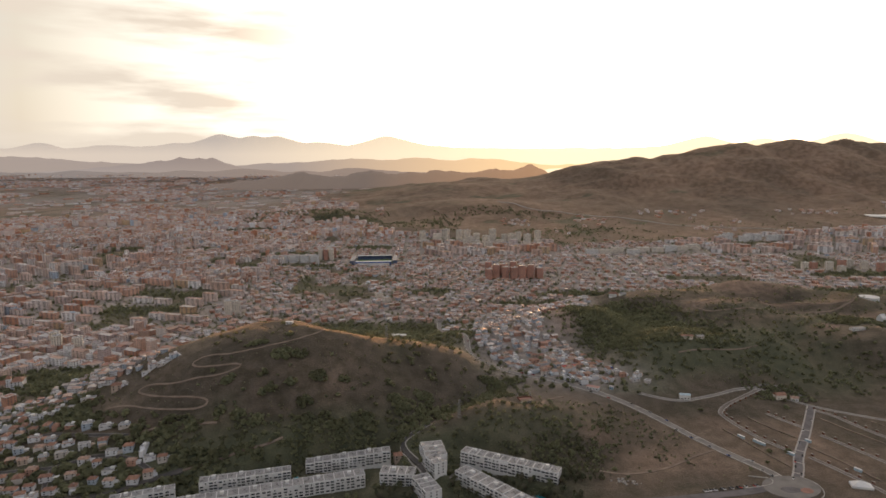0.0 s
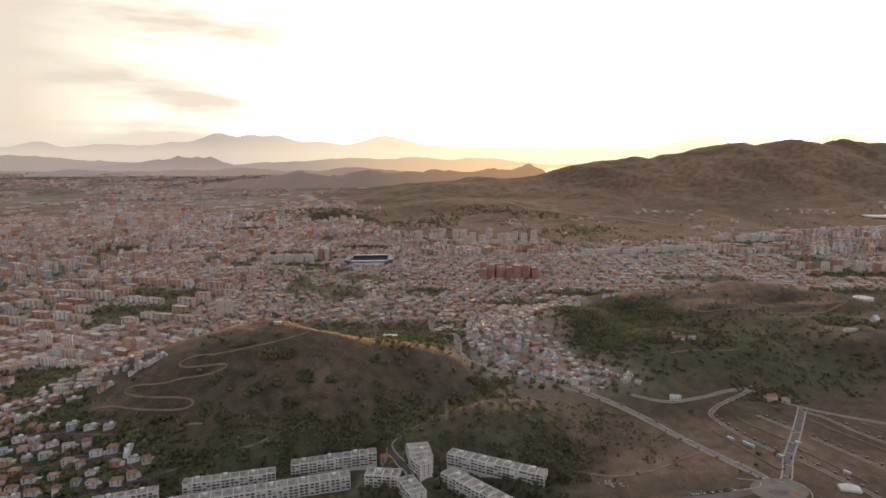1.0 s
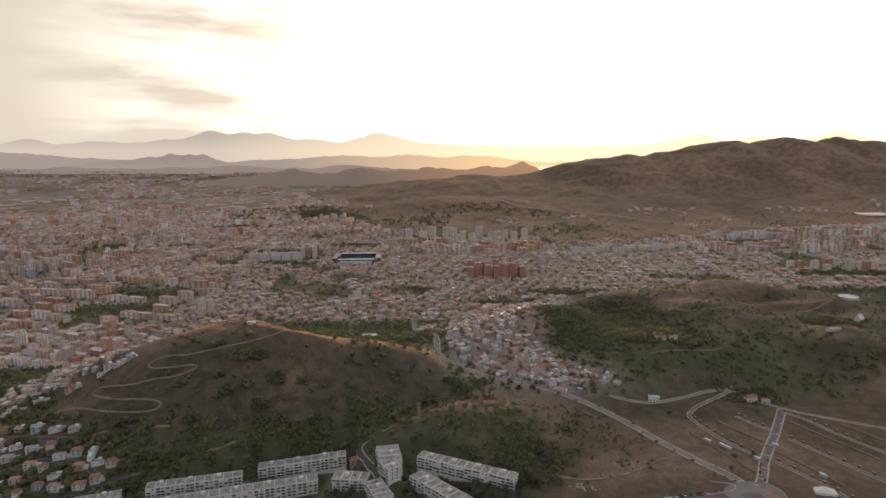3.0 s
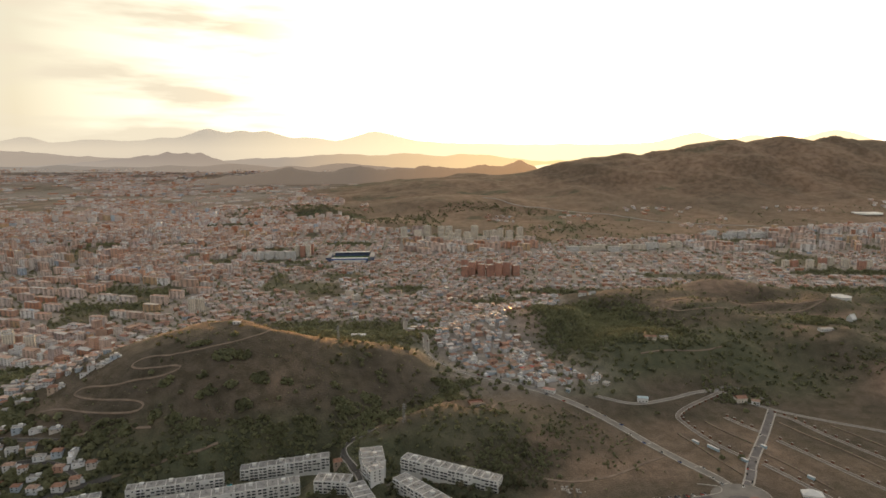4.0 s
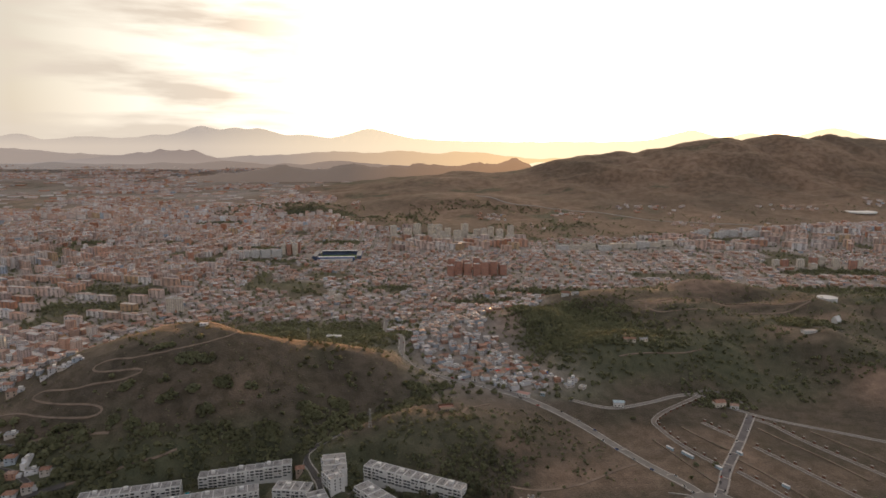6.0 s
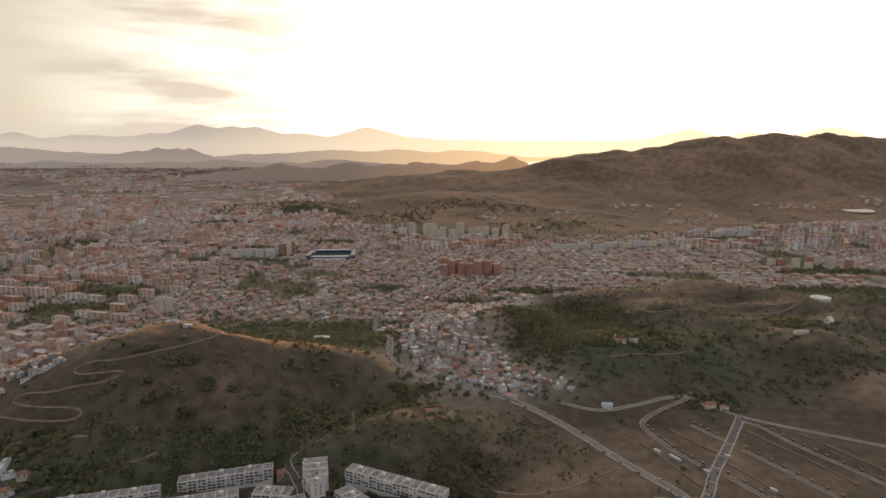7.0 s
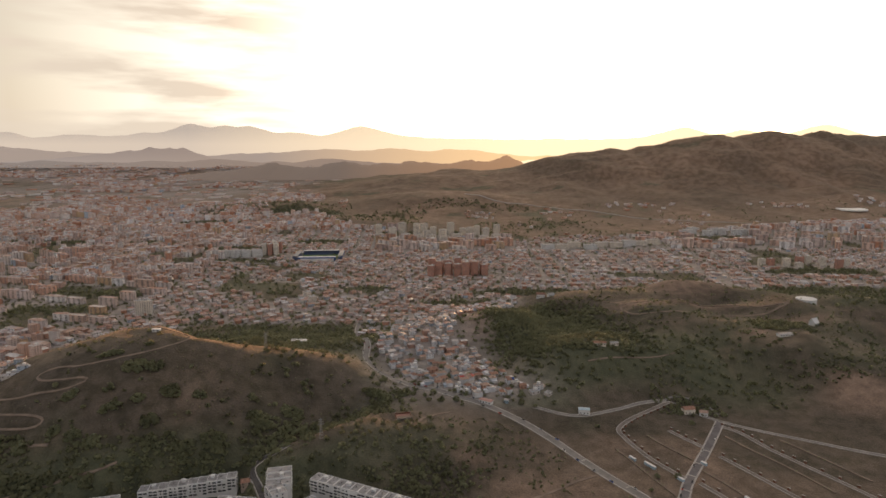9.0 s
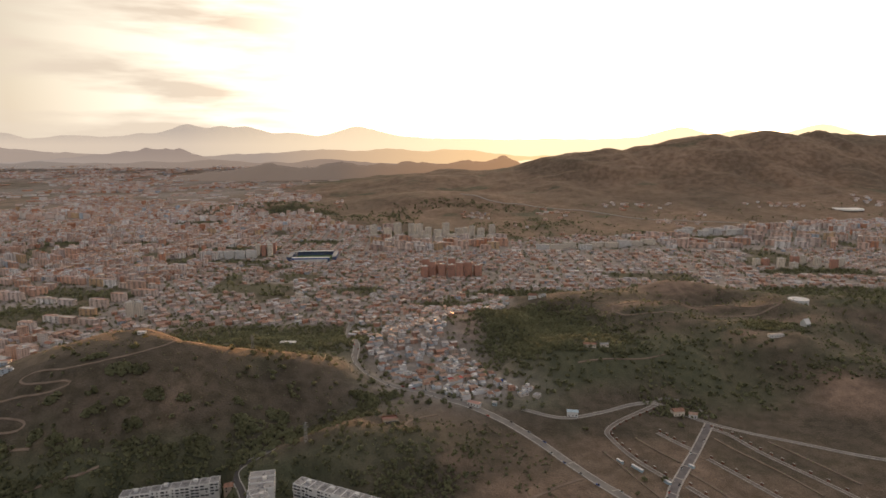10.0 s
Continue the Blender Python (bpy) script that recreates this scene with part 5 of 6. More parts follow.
def tree_template(h, rx, rng, label):
    ob = new("tree")
    tagged(ob, label, "tree", "trees of the valley")
    v, f = [], []

    def limb(p, q, r0, r1):
        n = len(v)
        for c, r in ((p, r0), (q, r1)):
            for k in range(5):
                v.append((c[0] + r * math.cos(k * 1.257), c[1] + r * math.sin(k * 1.257), c[2]))
        for k in range(5):
            f.append((n + k, n + (k + 1) % 5, n + 5 + (k + 1) % 5, n + 5 + k))
    limb((0, 0, -1), (0, 0, h * 0.45), 0.3, 0.18)
    for k in range(4):
        a = k * 1.6 + rng.random()
        limb((0, 0, h * (0.3 + 0.04 * k)), (rx * 0.6 * math.cos(a), rx * 0.6 * math.sin(a), h * 0.7), 0.14, 0.05)
    part("trunk", mesh_of("trunk", v, f, [M_BARK]), ob)
    v, f = crown_quads(190, rx, h * 0.38, h * 0.6, 0.62, rng)
    part("crown", mesh_of("crown", v, f, [M_LEAF]), ob)
    return ob


tr = random.Random(33)
TREES = [tree_template(tr.uniform(5, 9), tr.uniform(2.0, 3.4), tr, "dark green broadleaf tree with uneven crown") for _ in range(6)]
STUFF = [crown_quads(30, 2.2, 1.9, 1.5, 1.1, tr) for _ in range(6)]
LOW = [crown_quads(13, 2.2, 1.8, 1.4, 1.4, tr) for _ in range(3)]
spots = []


def sow(n, x0, x1, y0, y1, chance, size, rng):
    xs, ys = rng.uniform(x0, x1, n), rng.uniform(y0, y1, n)
    zs = height(xs, ys)
    ok = rng.rand(n) < chance(xs, ys, zs)
    for x, y, z in zip(xs[ok], ys[ok], zs[ok]):
        if near_line(x, y, ROAD_LINES, 5) or any((x - a) ** 2 + (y - b) ** 2 < (c + 1) ** 2 for a, b, c in used):
            continue
        if any(abs((x - p[0]) * math.cos(radians(p[4])) + (y - p[1]) * math.sin(radians(p[4]))) < p[2] and abs((y - p[1]) * math.cos(radians(p[4])) - (x - p[0]) * math.sin(radians(p[4]))) < p[3] for p in PADS):
            continue
        spots.append((x, y, z, rng.uniform(*size)))


rt = np.random.RandomState(17)
sow(3200, -420, 160, 585, 900, lambda x, y, z: np.clip(0.02 + 0.22 * np.clip(vnoise(x, y, 55, 81) + 0.7 * vnoise(x, y, 22, 82), 0, 1), 0, 1), (0.6, 1.6), rt)
sow(11000, -700, 950, 540, 1250, lambda x, y, z: np.clip(green_cover(x, y, z), 0, 1) * 0.8, (0.7, 1.6), rt)
sow(800, 180, 950, 760, 1250, lambda x, y, z: np.clip(0.8 * gully(x, y) - 0.05 + 0.3 * vnoise(x, y, 45, 83), 0, 1) * step(720, 800, y), (0.55, 1.35), rt)
sow(4200, -320, 70, 890, 1170, lambda x, y, z: np.clip(bump(x, y, -120, 1030, 170, 130, 1.4), 0, 1), (0.8, 1.6), rt)
sow(3800, -600, -262, 540, 720, lambda x, y, z: np.clip(0.6 + 0.6 * vnoise(x, y, 26, 91), 0, 1) * step(46, 34, z), (1.0, 2.3), rt)
sow(500, -330, -215, 545, 612, lambda x, y, z: 0.85 + 0 * x, (0.7, 1.7), rt)
sow(260, -70, 130, 500, 560, lambda x, y, z: 0.8 + 0 * x, (0.6, 1.4), rt)
sow(260, -20, 130, 560, 610, lambda x, y, z: 0.6 + 0 * x, (0.6, 1.3), rt)
sow(500, -60, 110, 630, 760, lambda x, y, z: bump(x, y, 20, 695, 100, 22, 0.9, 32), (0.7, 1.6), rt)
sow(5000, -420, 160, 585, 900, lambda x, y, z: np.clip(0.3 + 0.4 * vnoise(x, y, 40, 85), 0, 1), (0.2, 0.5), rt)
sow(3800, 330, 950, 790, 1250, lambda x, y, z: np.clip(0.15 + 0.5 * gully(x, y) + 0.4 * vnoise(x, y, 50, 86), 0, 1), (0.2, 0.6), rt)
sow(5200, 205, 430, 860, 1110, lambda x, y, z: np.clip(bump(x, y, 300, 990, 90, 95, 1.6) + 0.3 * vnoise(x, y, 30, 92), 0, 1), (0.7, 1.5), rt)
sow(300, 400, 700, 790, 850, lambda x, y, z: np.clip(0.5 + vnoise(x, y, 35, 93), 0, 1), (0.6, 1.3), rt)
sow(260, 395, 470, 748, 792, lambda x, y, z: 0.8 + 0 * x, (0.5, 1.1), rt)
sow(700, 595, 690, 925, 990, lambda x, y, z: bump(x, y, 635, 950, 34, 22, 1.2), (0.7, 1.4), rt)
THICKETS = [(-241, 680, 8), (-219, 726, 12), (-186, 707, 13), (-165, 708, 9), (-203, 682, 6), (-188, 666, 7), (-168, 673, 6), (-139, 684, 10), (-149, 652, 9), (-218, 641, 9), (-240, 646, 7), (-198, 634, 8), (-198, 661, 5), (-110, 685, 7), (-84, 645, 12), (-47, 678, 14), (-142, 633, 9), (-204, 608, 8), (-190, 605, 7), (-144, 619, 9), (-108, 628, 13), (-80, 632, 12), (-292, 633, 9), (-275, 641, 7), (-20, 705, 12), (-60, 700, 6), (60, 770, 12), (-185, 745, 5)]
for cx, cy, a in THICKETS:
    sow(int(a * a * 0.62), cx - a, cx + a, cy - 0.7 * a, cy + 0.7 * a, lambda x, y, z: ((x - cx) / a) ** 2 + ((y - cy) / (0.7 * a)) ** 2 < 1, (0.6, 1.3), rt)
for cx, cy in smooth_line([(-46, 640), (-35, 655), (-12, 683), (22, 702), (51, 728), (81, 772), (104, 784)], 6):
    sow(16, cx - 9, cx + 9, cy - 9, cy + 9, lambda x, y, z: 0.8 + 0 * x, (0.6, 1.3), rt)
sow(900, -262, -50, 598, 640, lambda x, y, z: np.clip(0.35 + 0.6 * vnoise(x, y, 30, 94), 0, 1), (0.4, 1.2), rt)
sow(1100, 10, 260, 590, 720, lambda x, y, z: np.clip(0.25 + 0.6 * vnoise(x, y, 25, 95), 0, 1), (0.3, 0.9), rt)
sow(700, 90, 190, 560, 650, lambda x, y, z: np.clip(bump(x, y, 130, 600, 40, 40, 1.0) + 0.3 * vnoise(x, y, 20, 96), 0, 1), (0.4, 1.1), rt)
sow(9000, -1100, 320, 760, 1750, lambda x, y, z: 0.6 * (town_cover(x, y, z, False) > 0.5) * (np.abs(x) < 0.75 * y + 60), (0.7, 1.5), rt)
sow(350, 60, 280, 560, 720, lambda x, y, z: np.clip(0.1 + 0.4 * vnoise(x, y, 40, 84), 0, 1), (0.3, 0.9), rt)
sow(300, 80, 280, 760, 1100, lambda x, y, z: 0.4 + 0 * x, (0.4, 0.9), rt)
for cx, cy, a, b in GAPS:
    sow(int(a * b / 22), cx - a, cx + a, cy - b, cy + b, lambda x, y, z: 0.8 * park_cover(x, y), (1.0, 2.2), rt)
for gx, gy, share in LEAFY:
    sow(240, gx - 210, gx + 210, gy - 210, gy + 210, lambda x, y, z: share * (town_cover(x, y, z) > 0.4) * (np.abs(x) < 0.75 * y + 150), (0.9, 1.9), rt)
sow(3500, -1000, 700, 2380, 2960, lambda x, y, z: np.clip(0.1 + 1.2 * vnoise(x, y, 170, 97), 0, 1), (1.2, 2.6), rt)
sow(2500, 200, 2200, 2150, 2960, lambda x, y, z: np.clip(vnoise(x, y, 120, 88), 0, 1), (0.9, 2.0), rt)
sow(14000, -1700, 1500, 1000, 2700, lambda x, y, z: 0.9 * park_cover(x, y) + 0.03, (1.0, 2.3), rt)
for bank in BANKS:
    for x, y in smooth_line(bank, 1.6):
        if rt.rand() < 0.75:
            x, y = x + rt.uniform(-1.2, 1.2), y + rt.uniform(-1.2, 1.2)
            spots.append((x, y, float(height(x, y)), rt.uniform(0.22, 0.5)))
spots.sort(key=lambda s: math.hypot(s[0] - 80, s[1] - 30))
for k, (x, y, z, s) in enumerate(spots[:230]):
    t = copy_thing(TREES[k % 6], pose(x, y, z, 0, 0, tr.uniform(0, 360)))
    t.scale = (0.95 * s,) * 3
for t in TREES:
    for o in (*t.children_recursive, t):
        bpy.data.objects.remove(o)
rest = np.array(spots[230:])
Vs, Fs, base = [], [], 0
full = (rest[:, 3] >= 0.6) & (rest[:, 1] < 930)
tall, low = rest[full], rest[~full]
for q, shape in [(tall[k::6], STUFF[k]) for k in range(6)] + [(low[k::3], LOW[k]) for k in range(3)]:
    v, f = np.array(shape[0]), np.array(shape[1])
    ang = rt.uniform(0, 6.28, len(q))[:, None]
    s = q[:, 3][:, None]
    V = np.stack([q[:, 0][:, None] + s * (v[None, :, 0] * np.cos(ang) - v[None, :, 1] * np.sin(ang)), q[:, 1][:, None] + s * (v[None, :, 0] * np.sin(ang) + v[None, :, 1] * np.cos(ang)), q[:, 2][:, None] + s * v[None, :, 2]], -1)
    F = f[None] + (np.arange(len(q)) * len(v))[:, None, None] + base
    base += V.shape[0] * V.shape[1]
    Vs.append(V.reshape(-1, 3)), Fs.append(F.reshape(-1, 4))
F = np.concatenate(Fs)
tagged(new("scrub", quads_mesh("scrub", np.concatenate(Vs), F, np.zeros(len(F), int), [M_SCRUB])), "dark evergreen scrub and trees on the slopes", "scrub", kind="stuff")


# ---- small things along the roads ----
M_CARS = speckled("car_paint", (0.5, 0.5, 0.5), 0.35, 0.05, spread=("object", [(0.0, (0.6, 0.6, 0.6)), (0.35, (0.05, 0.05, 0.055)), (0.55, (0.3, 0.3, 0.32)), (0.75, (0.4, 0.05, 0.04)), (0.85, (0.06, 0.1, 0.3)), (0.93, (0.65, 0.63, 0.6))]))
M_RUBBER = speckled("tyre_rubber", (0.02, 0.02, 0.02), 0.9, 0.1)
M_STEEL = speckled("galvanised_steel", (0.3, 0.3, 0.3), 0.5, 0.2)


def wheel_mesh():
    v, f, n = [], [], 12
    for x in (-0.1, 0.1):
        v += [(x, 0.32 * math.cos(k * 6.283 / n), 0.32 * math.sin(k * 6.283 / n)) for k in range(n)]
    f = [(k, (k + 1) % n, n + (k + 1) % n, n + k) for k in range(n)] + [tuple(range(n))[::-1], tuple(range(n, 2 * n))]
    return mesh_of("wheel", v, f, [M_RUBBER])


def loft(name, sections, mat):
    """A closed body through rectangular sections: y, half width, low, high."""
    v = []
    for y, hw, lo, hi in sections:
        v += [(-hw, y, lo), (hw, y, lo), (hw * 0.92, y, hi), (-hw * 0.92, y, hi)]
    f = [(4 * r + i, 4 * r + (i + 1) % 4, 4 * r + 4 + (i + 1) % 4, 4 * r + 4 + i) for r in range(len(sections) - 1) for i in range(4)]
    n = 4 * (len(sections) - 1)
    f += [(3, 2, 1, 0), (n, n + 1, n + 2, n + 3)]
    return mesh_of(name, v, f, [mat])


ME_WHEEL = wheel_mesh()
ME_BODY = loft("body", [(-2.1, 0.75, 0.35, 0.7), (-1.9, 0.86, 0.25, 0.85), (1.9, 0.86, 0.25, 0.9), (2.1, 0.78, 0.35, 0.8)], M_CARS)
ME_CABIN = loft("cabin", [(-0.95, 0.78, 0.85, 0.9), (-0.3, 0.74, 0.85, 1.42), (1.2, 0.74, 0.85, 1.42), (1.75, 0.76, 0.85, 0.95)], M_GLASS)


def car(x, y, turn, lift=0.55):
    ob = root("parked_car", x, y, float(height(x, y)) + lift, turn, "small parked car at the roadside", "car", "parked cars")
    part("body", ME_BODY, ob)
    part("cabin", ME_CABIN, ob)
    for sx in (-0.8, 0.8):
        for sy in (-1.3, 1.3):
            w = part("wheel", ME_WHEEL, ob)
            w.location = (sx, sy, 0.32)


rc = random.Random(91)
line = smooth_line([(300, 553), (272, 548), (244, 543)], 2.7)
for p, q in zip(line[:-1], line[1:]):
    if rc.random() < 0.8:
        car(p[0], p[1], rc.uniform(-8, 8) + 10, 0.2)
for pts, off, step_m in ((MAIN_ROAD, 4.5, 26), (VALLEY_ROAD[4:], 3.4, 14), (CROSS_STREET, 3.0, 40)):
    l = smooth_line(pts, step_m)
    for a, b in zip(l[:-1], l[1:]):
        d = (b - a) / np.linalg.norm(b - a)
        s = rc.choice((-1, 1))
        car(a[0] + d[1] * off * s, a[1] - d[0] * off * s, math.degrees(math.atan2(-d[0], d[1])), 0.5)

M_PILLAR = speckled("brick_pillar", (0.2, 0.1, 0.07), 0.9, 0.3)
for pts in PLOTS:
    l = smooth_line(pts, 12)
    for a, b in zip(l[:-1], l[1:]):
        d = (b - a) / np.linalg.norm(b - a)
        x, y = a[0] - d[1] * 4.6, a[1] + d[0] * 4.6
        ob = root("meter_cabinet", x, y, float(height(x, y)), math.degrees(math.atan2(d[1], d[0])), "small brick meter cabinet beside an empty plot", "utility cabinet", "meter cabinets")
        part("body", simple_mesh("body", M_PILLAR, [(-1.3, 1.3, -0.6, 0.6, -1, 2.5)]), ob)
        part("cap", simple_mesh("cap", M_PAVE, [(-1.45, 1.45, -0.75, 0.75, 2.5, 2.7)]), ob)

M_TRUCK = speckled("pale_blue_sheet", (0.35, 0.45, 0.52), 0.5, 0.2)
for x, y, t, n in ((331, 652, -62, 8), (344, 638, -62, 14), (364, 612, -62, 8), (398, 640, -60, 6), (412, 578, -60, 7)):
    ob = root("site_container", x, y, float(height(x, y)) + 0.1, t, "pale blue site container on an empty plot", "container", "site containers")
    part("body", simple_mesh("body", M_TRUCK, [(-n / 2, n / 2, -1.2, 1.2, -0.5, 2.5)]), ob)
    part("roof", simple_mesh("roof", M_WHITE, [(-n / 2 - 0.05, n / 2 + 0.05, -1.25, 1.25, 2.5, 2.65)]), ob)

tent = root("marquee", 397, 550, float(height(397, 550)), -15, "white peaked marquee beside the street", "tent")
part("canopy", mesh_of("canopy", [(-9, -5, 2.2), (9, -5, 2.2), (9, 5, 2.2), (-9, 5, 2.2), (-1, 1, 6), (-9, -5, 0), (9, -5, 0), (9, 5, 0), (-9, 5, 0)], [(0, 1, 4), (1, 2, 4), (2, 3, 4), (3, 0, 4), (5, 6, 1, 0), (6, 7, 2, 1), (7, 8, 3, 2), (8, 5, 0, 3)], [M_WHITE]), tent)


def pylon(x, y, h):
    ob = root("power_pylon", x, y, float(height(x, y)), 30, "slim steel lattice power pylon on the slope", "pylon", "power pylons")
    for sx in (-1, 1):
        for sy in (-1, 1):
            v = []
            for z, r in ((-1, 1.5), (h, 0.35)):
                cx, cy = sx * r, sy * r
                v += [(cx - .12, cy - .12, z), (cx + .12, cy - .12, z), (cx + .12, cy + .12, z), (cx - .12, cy + .12, z)]
            part("leg", mesh_of("leg", v, [(0, 1, 5, 4), (1, 2, 6, 5), (2, 3, 7, 6), (3, 0, 4, 7), (4, 5, 6, 7)], [M_STEEL]), ob)
    for k, z in enumerate((h * 0.7, h * 0.82, h * 0.94)):
        part("arm", simple_mesh("arm", M_STEEL, [(-3.2 + 0.5 * k, 3.2 - 0.5 * k, -0.15, 0.15, z, z + 0.35)]), ob)
    for k in range(6):
        r = 1.5 - 1.15 * k / 7
        part("brace", ring_mesh("brace", M_STEEL, -r, r, -r, r, h * k / 7, h * k / 7 + 0.25, 0.2), ob)


pylon(20, 652, 20)
pylon(-72, 800, 18)


# ---- lone buildings on the hills and by the roads ----
M_PINK = speckled("faded_pink_sheet", (0.42, 0.26, 0.23), 0.7, 0.3, 0.3, 1.5)
paved("road_plaza", 121, 861, 14, 7, -35, 0.5, M_CONCRETE, "bare paved square between village houses")


def gabled(name, x, y, w, d, h, turn, wall_mat, roof_mat, label, category, rise=0.22):
    """A plain house or shed with a pitched roof, eaves and a row of windows."""
    ob = root(name, x, y, float(height(x, y)), turn, label, category)
    part("wall", simple_mesh("wall", wall_mat, [(-w / 2, w / 2, -d / 2, d / 2, -4, h)]), ob)
    o, r = 0.5, h + rise * d
    v = [(-w / 2 - o, -d / 2 - o, h), (w / 2 + o, -d / 2 - o, h), (w / 2 + o, d / 2 + o, h), (-w / 2 - o, d / 2 + o, h), (-w / 2 - o, 0, r), (w / 2 + o, 0, r)]
    part("roof", mesh_of("roof", v, [(0, 1, 5, 4), (2, 3, 4, 5), (1, 2, 5), (3, 0, 4), (3, 2, 1, 0)], [roof_mat]), ob)
    for k in range(max(2, int(w // 3.5))):
        for q in range(max(1, int(h // 3))):
            win = part("window", ME_WINDOW, ob)
            win.location = (-w / 2 + (k + 0.5) * w / max(2, int(w // 3.5)), -d / 2, 0.9 + 3 * q)
    return ob


def courtyard(x, y, z, turn):
    """A walled brick court with an arcade along its front."""
    ob = root("courtyard_house", x, y, z, turn, "low brick courtyard house with dark arcade on the knoll", "house")
    part("court", simple_mesh("court", M_RED_PAVING, [(-8, 8, -6, 6, -2, 0.25)]), ob, "reddish paved court")
    part("court_wall", ring_mesh("court_wall", M_PILLAR, -8.3, 8.3, -6.3, 6.3, -2, 1.7, 0.35), ob)
    part("arcade", simple_mesh("arcade", M_CREAM, [(-8, 8, -10.5, -6.35, -3, 3.1)]), ob)
    part("roof", simple_mesh("roof", M_TRACK, [(-8.3, 8.3, -10.8, -6.1, 3.1, 3.4)]), ob)
    for k in range(7):
        win = part("arch", simple_mesh("arch", M_GLASS, [(-0.75, 0.75, -0.12, 0.4, 0, 2.2)]), ob)
        win.location = (-6.6 + 2.2 * k, -10.5, 0.2)
    for sx in (-8.0, 8.0):
        part("post", simple_mesh("post", M_PAVE, [(sx - 0.25, sx + 0.25, 5.8, 6.4, -1, 6.5)]), ob)


courtyard(99, 699, 41.0, 12)
used.append((99, 697, 13))
gabled("warehouse", 192, 757, 15, 7, 3.6, -32, M_WHITE, M_PINK, "low roadside shed with faded pink roof", "warehouse", 0.12)
gabled("kiosk", 216, 760, 5, 5, 3.6, -20, M_TRUCK, M_TERRACE, "small pale blue kiosk beside the road", "kiosk", 0.1)
gabled("farmhouse", 352, 872, 16, 7, 3.5, -6, M_CREAM, M_ROOF_H, "long low farmhouse with clay roof on the hillside", "house")
gabled("barn", 372, 876, 11, 6, 3.2, 8, M_CREAM, M_TERRACE, "low pale barn beside the farmhouse", "barn")
gabled("villa", 617, 903, 20, 8, 3.4, 8, M_WHITE, M_TERRACE, "long low white villa on the hill spur", "house", 0.1)
gabled("chapel", 690, 958, 10, 9, 4, 25, M_WHITE, M_WHITE, "small white chapel with steep roof", "chapel", 0.75)
gabled("villa", 316, 1136, 14, 9, 5, -12, M_WHITE, M_ROOF_H, "white villa among dark trees on the crest", "house", 0.35)
gabled("villa", 332, 1130, 11, 7, 4, 20, M_WHITE, M_TERRACE, "white villa wing with grey roof", "house", 0.3)
gabled("villa", 428, 757, 13, 9, 5.5, 8, M_CREAM, M_ROOF_H, "cream villa with clay roof behind a hedge", "house", 0.3)
gabled("villa", 444, 752, 9, 7, 4, -15, M_WHITE, M_ROOF_H, "small white villa with clay roof behind a hedge", "house", 0.3)
gabled("villa", 303, 744, 12, 7, 5.5, -8, M_WHITE, M_TRUCK, "white two-storey villa with pale blue roof", "house", 0.15)
gabled("pump_house", -195, 784, 9, 5, 3.0, -4, M_WHITE, M_WHITE, "low white pump house on the bare hilltop", "utility building", 0.08)
for x, y, h in ((-204, 786, 14), (-190, 786, 10)):
    ob = root("mast", x, y, float(height(x, y)), 0, "slim steel radio mast beside the pump house", "mast", "hilltop masts")
    part("pole", mesh_of("pole", [(r * math.cos(k * 1.0472), r * math.sin(k * 1.0472), z) for z, r in ((-1, 0.28), (h, 0.12)) for k in range(6)], [(k, (k + 1) % 6, 6 + (k + 1) % 6, 6 + k) for k in range(6)], [M_STEEL]), ob)
    for k in range(3):
        part("antenna", simple_mesh("antenna", M_WHITE, [(0.25, 0.6, -0.2 + 0.5 * (k - 1), 0.2 + 0.5 * (k - 1), h - 3.0, h - 1.2)]), ob)
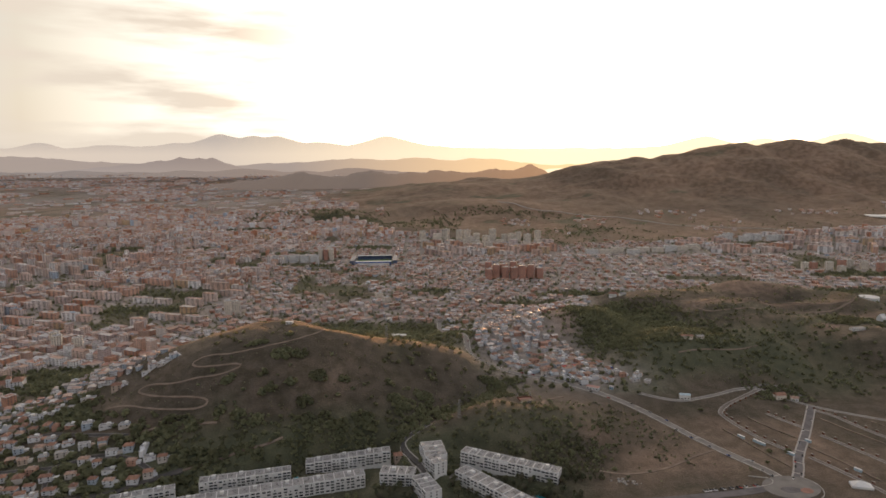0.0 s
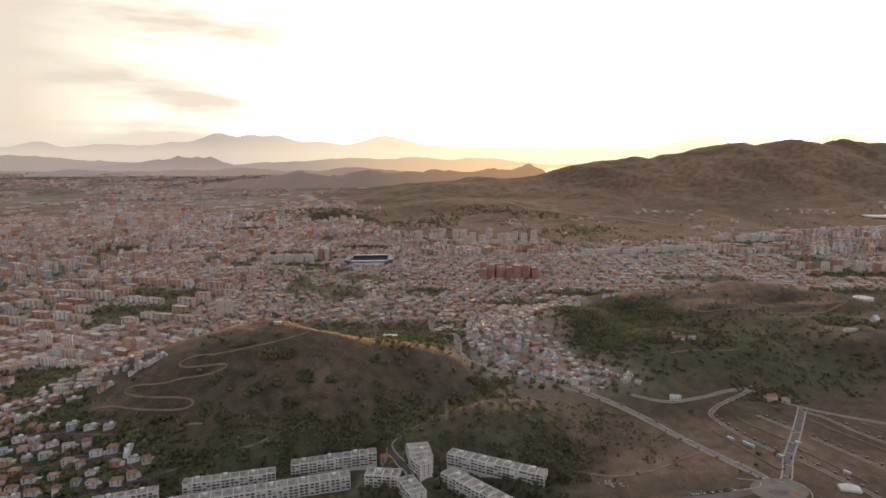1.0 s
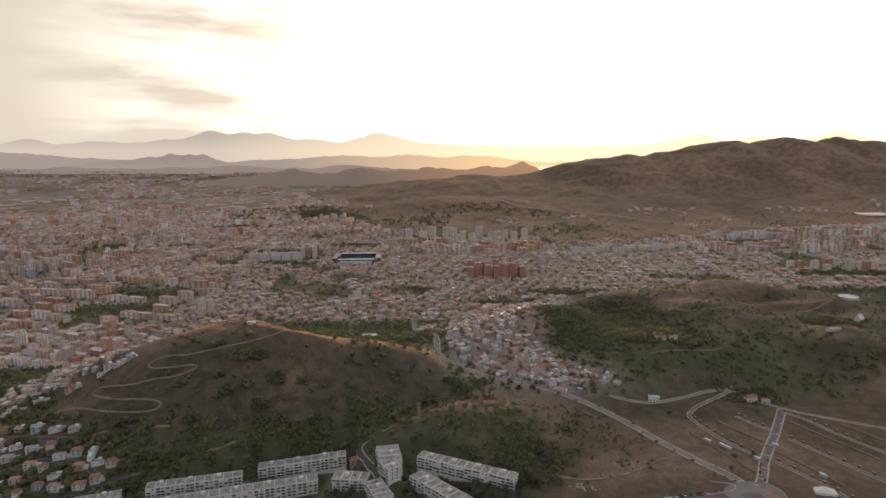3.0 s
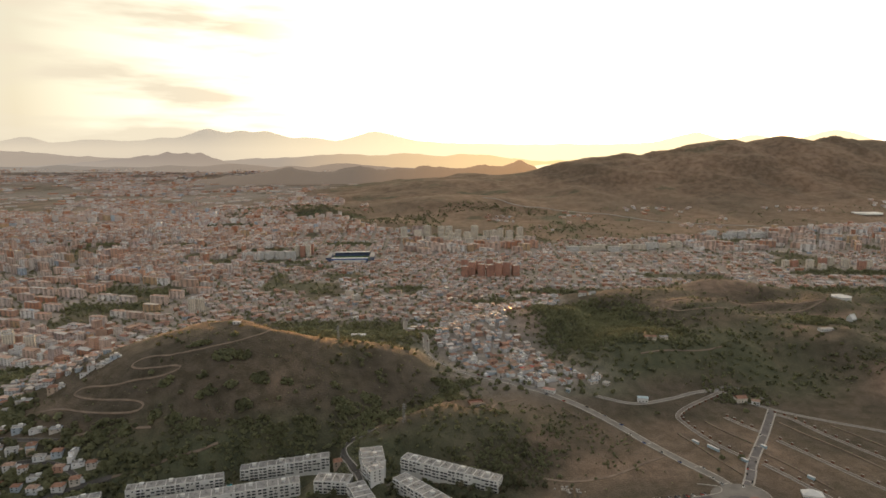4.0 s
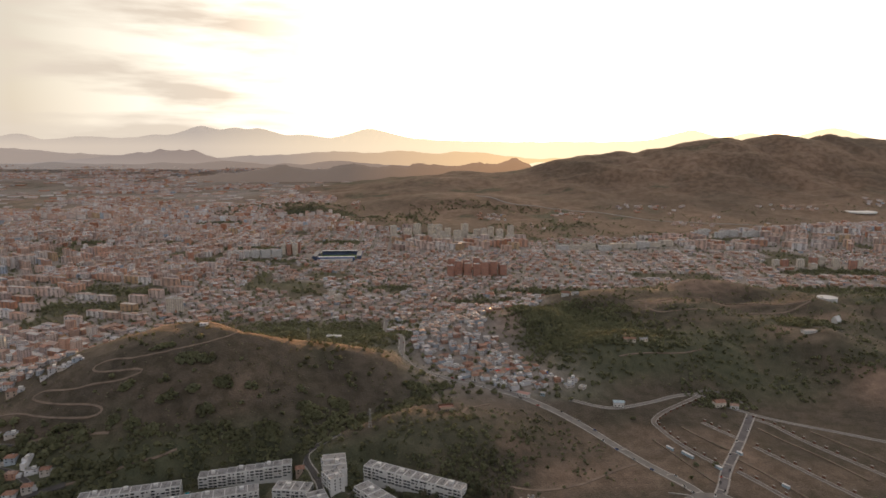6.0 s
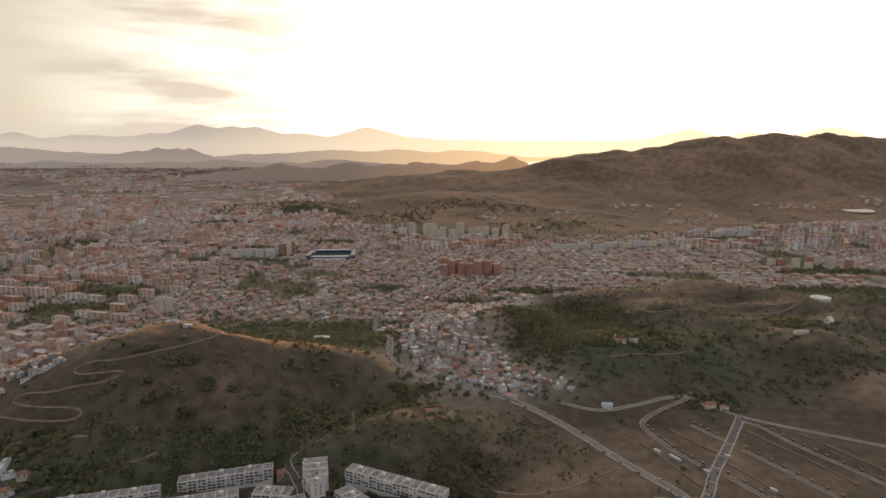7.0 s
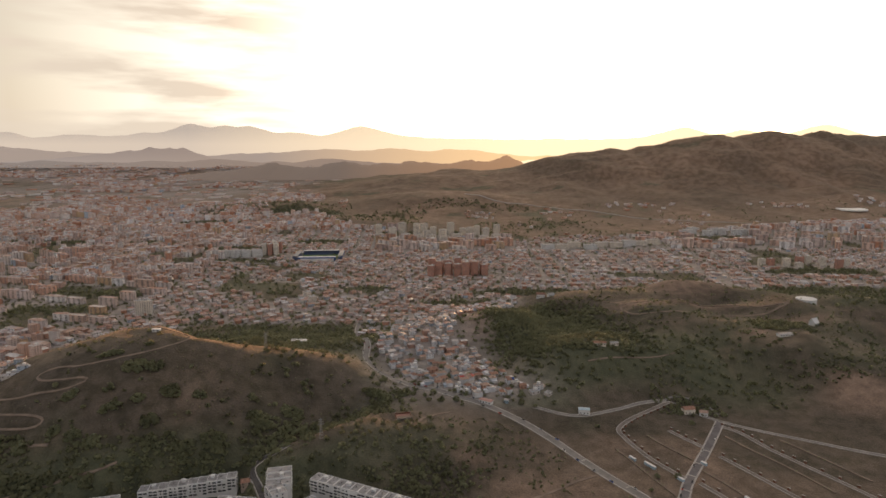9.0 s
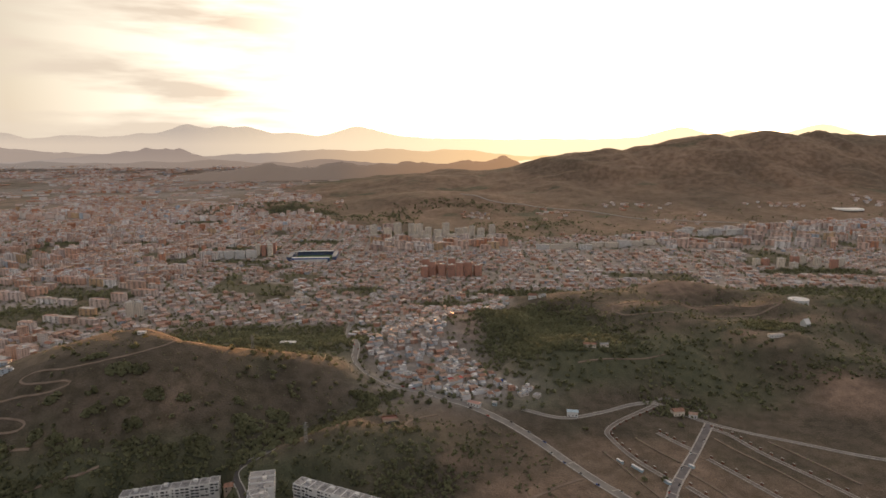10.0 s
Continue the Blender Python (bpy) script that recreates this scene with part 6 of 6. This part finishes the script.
road("road_garden_lane", [(405, 780), (425, 792), (446, 786), (458, 770), (462, 752)], 3.4, M_CONCRETE, "pale lane curving behind the hedged villas")
road("track_ridge", [(436, 1052), (470, 1048), (520, 1044), (570, 1040), (630, 1034), (672, 1034), (715, 1046)], 2.6, M_TRACK, "dusty track along the eastern ridge")
road("track_slope", [(330, 842), (372, 850), (420, 858), (452, 868)], 2.2, M_TRACK, "dusty contour track on the wooded slope")
rr = random.Random(61)
for k in range(26):
    x, y = 180 + rr.gauss(0, 7), 559 + rr.gauss(0, 4)
    a = rr.uniform(0.6, 1.7)
    b = bmesh.new()
    bmesh.ops.create_icosphere(b, subdivisions=1, radius=a)
    for vt in b.verts:
        vt.co *= rr.uniform(0.75, 1.2)
        vt.co.z *= 0.7
    me = bpy.data.meshes.new("boulder")
    b.to_mesh(me)
    b.free()
    me.materials.append(M_PAVE)
    ob = new("boulder", me)
    ob.matrix_world = pose(x, y, float(height(x, y)) + 0.25 * a, 0, 0, rr.uniform(0, 360))
    tagged(ob, "pale rough boulder in a heap of rubble", "boulder", "rubble heap")

big = root("mansion", -585, 815, float(height(-585, 815)), 20, "large pale mansion with clay tile roofs and corner tower", "house")
for name, x0, x1, y0, y1, h in (("wing", -22, 2, -7, 7, 9), ("wing", 2, 16, -11, 11, 12), ("tower", -3, 3, -10, -4, 17)):
    w = part(name, simple_mesh(name, M_WALL_H, [(x0, x1, y0, y1, -4, h)]), big)
    xm, ym, o = (x0 + x1) / 2, (y0 + y1) / 2, 0.6
    part("roof", mesh_of("roof", [(x0 - o, y0 - o, h), (x1 + o, y0 - o, h), (x1 + o, y1 + o, h), (x0 - o, y1 + o, h), (xm - (x1 - x0) * 0.2, ym, h + 4), (xm + (x1 - x0) * 0.2, ym, h + 4)], [(0, 1, 5, 4), (2, 3, 4, 5), (1, 2, 5), (3, 0, 4), (3, 2, 1, 0)], [M_ROOF_H]), w)
    for s in range(int(h // 3)):
        for k in range(int((x1 - x0) // 4)):
            win = part("window", ME_WINDOW, w)
            win.location = (x0 + 2 + 4 * k, y0, s * 3 + 0.9)
